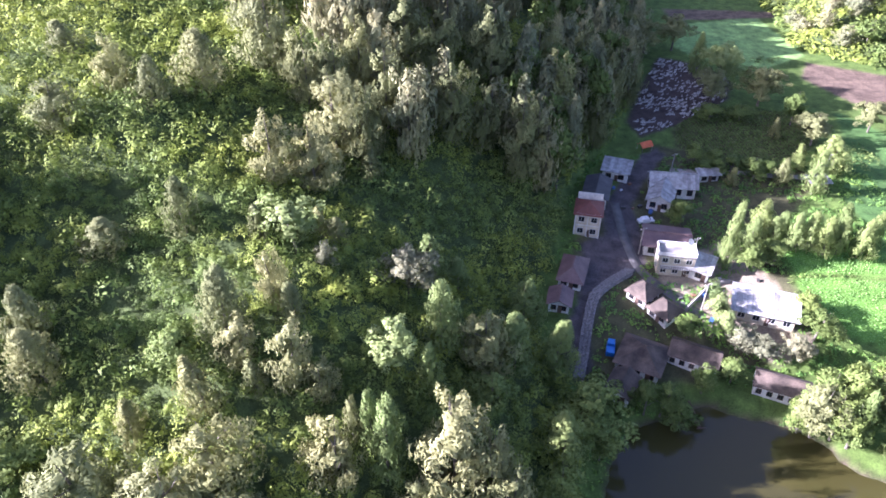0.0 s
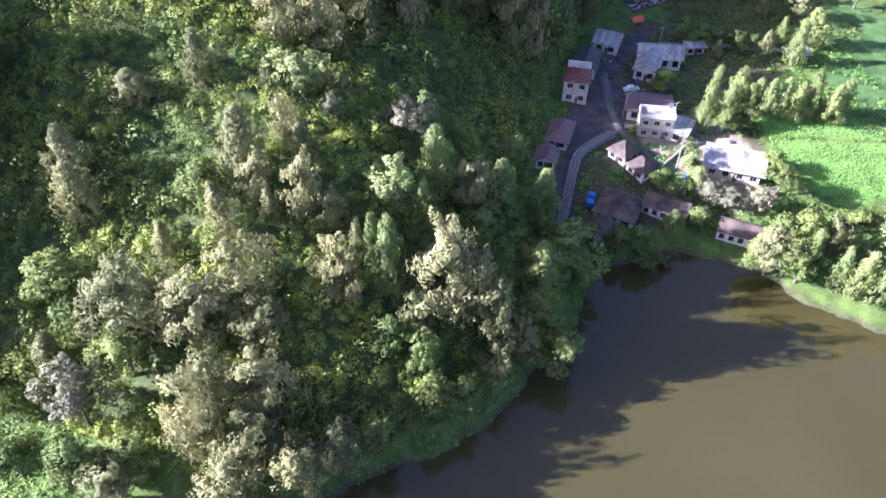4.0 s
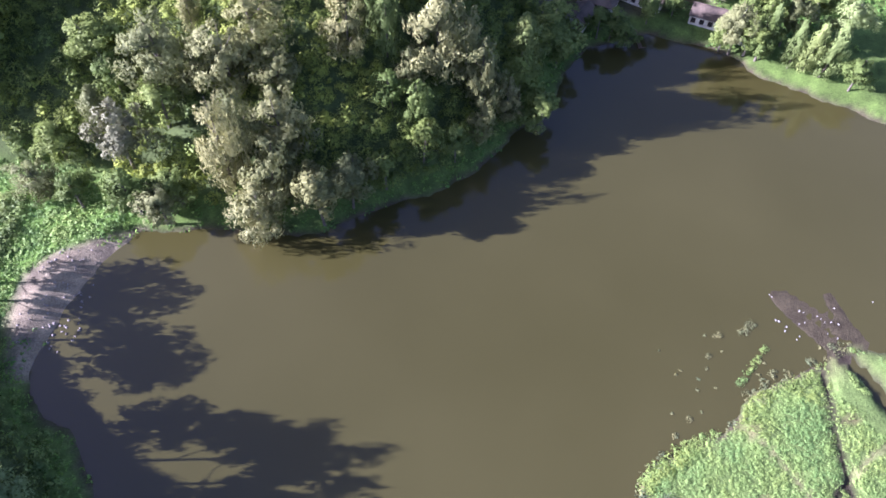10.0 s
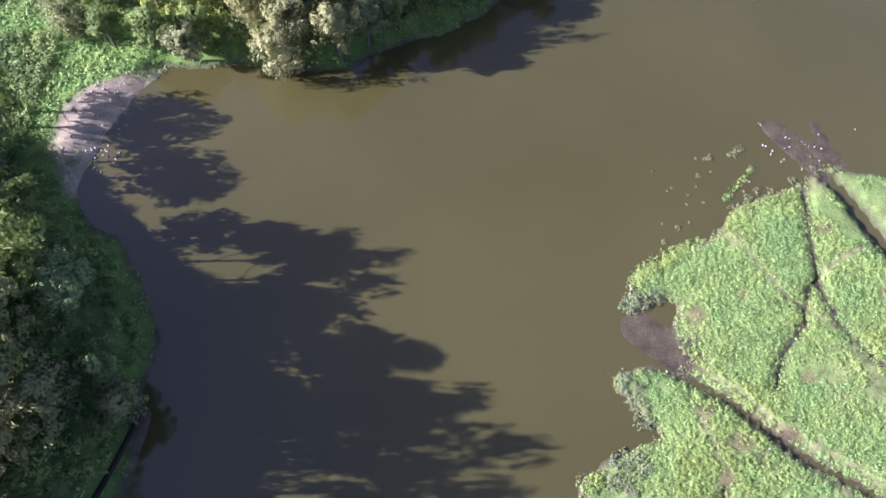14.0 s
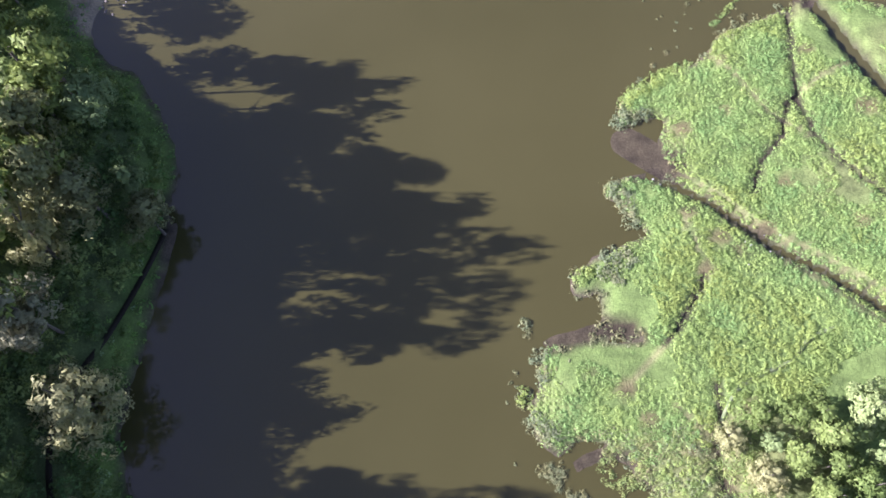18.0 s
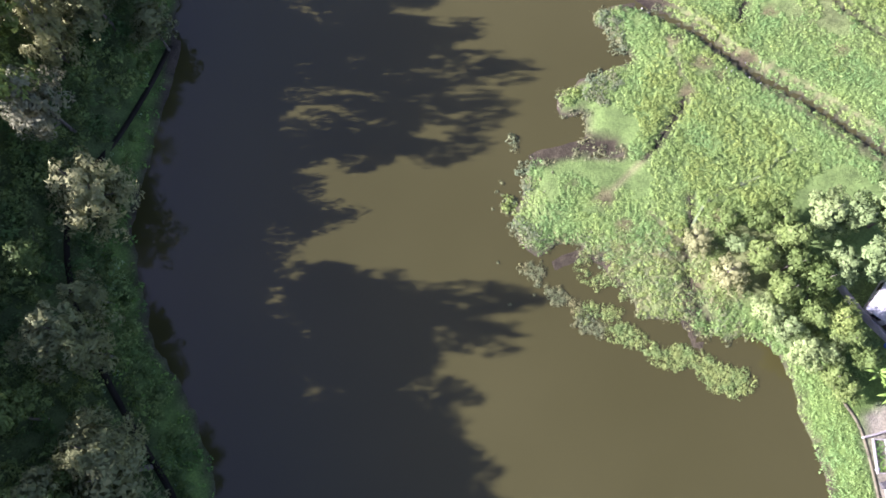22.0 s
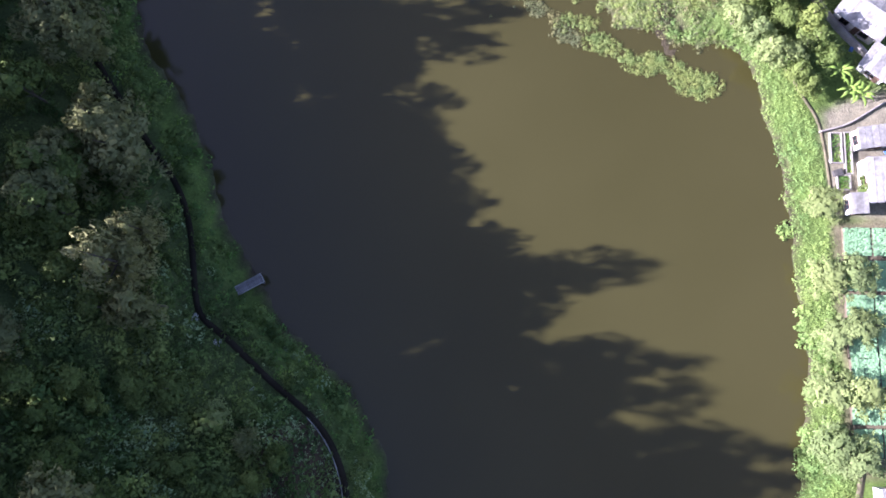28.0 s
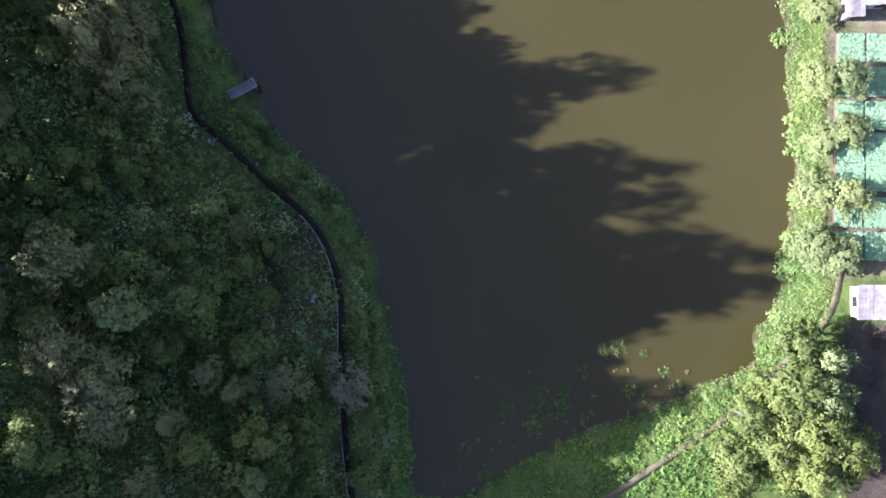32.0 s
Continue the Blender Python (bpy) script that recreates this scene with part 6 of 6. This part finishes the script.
for i, y0 in enumerate((-114.8, -119.6, -124.6, -129.2, -133.6, -138.6, -143.6)):
    for j in range(3):
        x0, w, d = 64.6 + j * 4.15 + 0.15 * math.sin(i * 2.1), 4.0, 4.5 if i % 2 else 4.2
        z = height(x0 + 1.5, y0 - 1.5)
        bed = tagged(new("garden_bed"), "garden bed thick with bluish green crop leaves", "garden bed", "garden beds")
        bed.matrix_basis = pose(x0, y0, z - 0.1)
        bm = boxed(0, w, -d, 0, -0.3, 0.35)
        bmesh.ops.bevel(bm, geom=[e for e in bm.edges if e.calc_length() > 1], offset=0.12, segments=1, affect="EDGES")
        part("soil", bm, SOIL_BED, bed)
        rr = np.random.RandomState(200 + 10 * i + j)
        n = 1900
        p = np.stack([rr.uniform(0.1, w - 0.1, n), rr.uniform(-d + 0.1, -0.1, n), rr.uniform(0.38, 0.6, n)], 1)
        vv, ff = leaves(p, np.tile([0.0, 0.0, 1.0], (n, 1)), 0.15, rr, 0.25, 0.8)
        new("crop", mesh_of("crop", vv, ff, TEAL)).parent = bed
for x0, x1, y0, y1 in ((63.4, 65.2, -105.2, -100.5), (65.5, 66.6, -106.8, -100.4), (64.2, 66.2, -109.2, -106.9)):
    pl = tagged(new("planter"), "long concrete planter frame with weeds inside", "planter", "planters")
    cx, cy = (x0 + x1) / 2, (y0 + y1) / 2
    pl.matrix_basis = pose(cx, cy, height(cx, cy) - 0.05)
    w, d = (x1 - x0) / 2, (y1 - y0) / 2
    for q in ((-w, w, d - 0.15, d), (-w, w, -d, -d + 0.15), (-w, -w + 0.15, -d + 0.15, d - 0.15), (w - 0.15, w, -d + 0.15, d - 0.15)):
        part("side", boxed(*q, -0.2, 0.5), CONCRETE, pl)
    rr = np.random.RandomState(300)
    n = 160
    vv, ff = leaves(np.stack([rr.uniform(-w + 0.2, w - 0.2, n), rr.uniform(-d + 0.2, d - 0.2, n), rr.uniform(0.1, 0.6, n)], 1), np.tile([0.0, 0.0, 1.0], (n, 1)), 0.16, rr, 0.6)
    new("planting", mesh_of("planting", vv, ff, HERB)).parent = pl


def banana_plant(x, y, seed):
    r = np.random.RandomState(seed)
    ob = tagged(new("banana_plant"), "yellow-green banana plant with long arching leaves", "plant", "banana plants")
    ob.matrix_basis = pose(x, y, height(x, y) - 0.1)
    v, f = tube([(0, 0, 0), (0.05, 0, 1.2), (0.1, 0.05, 2.4)], [0.18, 0.15, 0.1], 8)
    new("stem", mesh_of("stem", v, f, PALE, True)).parent = ob
    for i in range(8):
        a, vv, ff = i * 0.79 + r.uniform(-0.2, 0.2), [], []
        for s in range(7):
            u = s / 6
            rad, z, w = 0.2 + 2.0 * u, 2.4 + 1.0 * math.sin(u * 2.4) - 0.5 * u, 0.22 * math.sin(math.pi * min(1, 0.12 + u * 0.86))
            for side in (-1, 0, 1):
                vv.append((rad * math.cos(a) - side * w * math.sin(a), rad * math.sin(a) + side * w * math.cos(a), z - 0.1 * abs(side)))
            if s:
                n = 3 * (s - 1)
                ff += [(n, n + 1, n + 4, n + 3), (n + 1, n + 2, n + 5, n + 4)]
        new("leaf", mesh_of("leaf", vv, ff, BANANA)).parent = ob


BANANA = foliage("banana_leaves", [(0.15, 0.27, 0.05), (0.24, 0.35, 0.07)])
for i, (x, y) in enumerate(((64.5, -91.5), (65.8, -94.5), (67.2, -95.2), (49.5, 104), (52, 102.8), (54, 101.5))):
    banana_plant(x, y, 400 + i)


# ---- small things on the houses ----
def satellite_dish(x, y, z, turn):
    ob = tagged(new("satellite_dish"), "round white satellite dish on a short mast", "dish")
    ob.matrix_basis = pose(x, y, z, 0, 0, turn)
    part("mast", boxed(-0.04, 0.04, -0.04, 0.04, 0, 0.9), CONCRETE, ob)
    v, f = tube([(0, 0, 0.0), (0, 0, 0.06), (0, 0, 0.2)], [0.05, 0.45, 0.8], 16)
    dish = new("bowl", mesh_of("bowl", v, f, WHITE_WALL, True))
    dish.parent = ob
    dish.matrix_basis = pose(0, -0.1, 0.95, 48)
    part("feed_arm", boxed(-0.02, 0.02, -0.02, 0.02, 0.0, 0.75), CONCRETE, dish)


def roof_height(ob, u, v):
    """World height of the highest part of a house over the place u, v in its own axes."""
    return ob.matrix_basis.translation.z + max(c.data.vertices[i].co.z for c in ob.children if c.type == "MESH" and c.name.startswith("roof") for i in range(len(c.data.vertices)))


terrace = [h for h in HOUSES if "terrace" in h["label"]][0]
tz = roof_height(terrace, 0, 0)
satellite_dish(54.0, 123.2, tz - 0.25, 30)
for dx, dy, w, d in ((0, -2.15, 7.9, 0.12), (0, 2.15, 7.9, 0.12), (-3.95, 0, 0.12, 4.1), (3.95, 0, 0.12, 4.1)):
    p = part("parapet", boxed(dx - w / 2, dx + w / 2, dy - d / 2, dy + d / 2, 5.3, 6.3), WHITE_WALL, terrace)
balcony = part("balcony", boxed(-3.4, 3.4, -3.2, -2.12, 2.55, 2.72), CONCRETE, terrace)
for i in range(15):
    part("baluster", boxed(-3.35 + i * 0.478, -3.29 + i * 0.478, -3.18, -3.12, 2.72, 3.5), WHITE_WALL, balcony)
part("rail", boxed(-3.4, 3.4, -3.2, -3.1, 3.5, 3.58), WHITE_WALL, balcony)
two_storey = [h for h in HOUSES if "two-storey cream house with a red" in h["label"]][0]
for s in range(3):
    part("band", boxed(-2.95, 2.95, -3.18, -3.102, 0.05 + s * 3.1, 0.25 + s * 3.1), WHITE_WALL, two_storey, "white plaster band")
for u in (-2.85, 0, 2.85):
    part("pilaster", boxed(u - 0.12, u + 0.12, -3.2, -3.105, 0.25, 6.25), WHITE_WALL, two_storey, "white corner pilaster")
part("parapet", boxed(-2.9, 2.9, 3.12, 3.3, 6.2, 8.3), WHITE_WALL, two_storey, "white parapet behind the roof")

# clutter about the yards
CLUTTER = [mottled("clutter_" + n, a, b, 2, 0.7) for n, a, b in (("pale", (0.5, 0.5, 0.5), (0.75, 0.75, 0.75)), ("rust", (0.2, 0.1, 0.06), (0.32, 0.17, 0.1)), ("blue", (0.05, 0.12, 0.3), (0.1, 0.2, 0.45)), ("dark", (0.05, 0.05, 0.05), (0.12, 0.11, 0.1)))]
r = np.random.RandomState(99)


def crate(x, y, mat, size):
    ob = tagged(new("crate"), "stacked crate or bundle lying in a yard", "crate", "yard clutter")
    ob.matrix_basis = pose(x, y, height(x, y), 0, 0, r.uniform(0, 90))
    part("box", boxed(-size, size, -size * 0.7, size * 0.7, 0, size * 1.1), mat, ob)
    part("lid", boxed(-size * 1.05, size * 1.05, -size * 0.75, size * 0.75, size * 1.1, size * 1.18), mat, ob)


for i in range(46):
    cx, cy = ((58, 104, ), (52, 114), (50, 143), (46, 156), (69, -104), (72, -86), (62, 118), (43, 101))[i % 8]
    x, y = cx + r.normal(0, 3.2), cy + r.normal(0, 2.6)
    if min(math.hypot(x - h.matrix_basis.translation.x, y - h.matrix_basis.translation.y) - h["reach"] for h in HOUSES) > 0.2 and float(sample(G_LAKE, x, y)) > 3:
        crate(x, y, CLUTTER[r.randint(4)], r.uniform(0.25, 0.65))
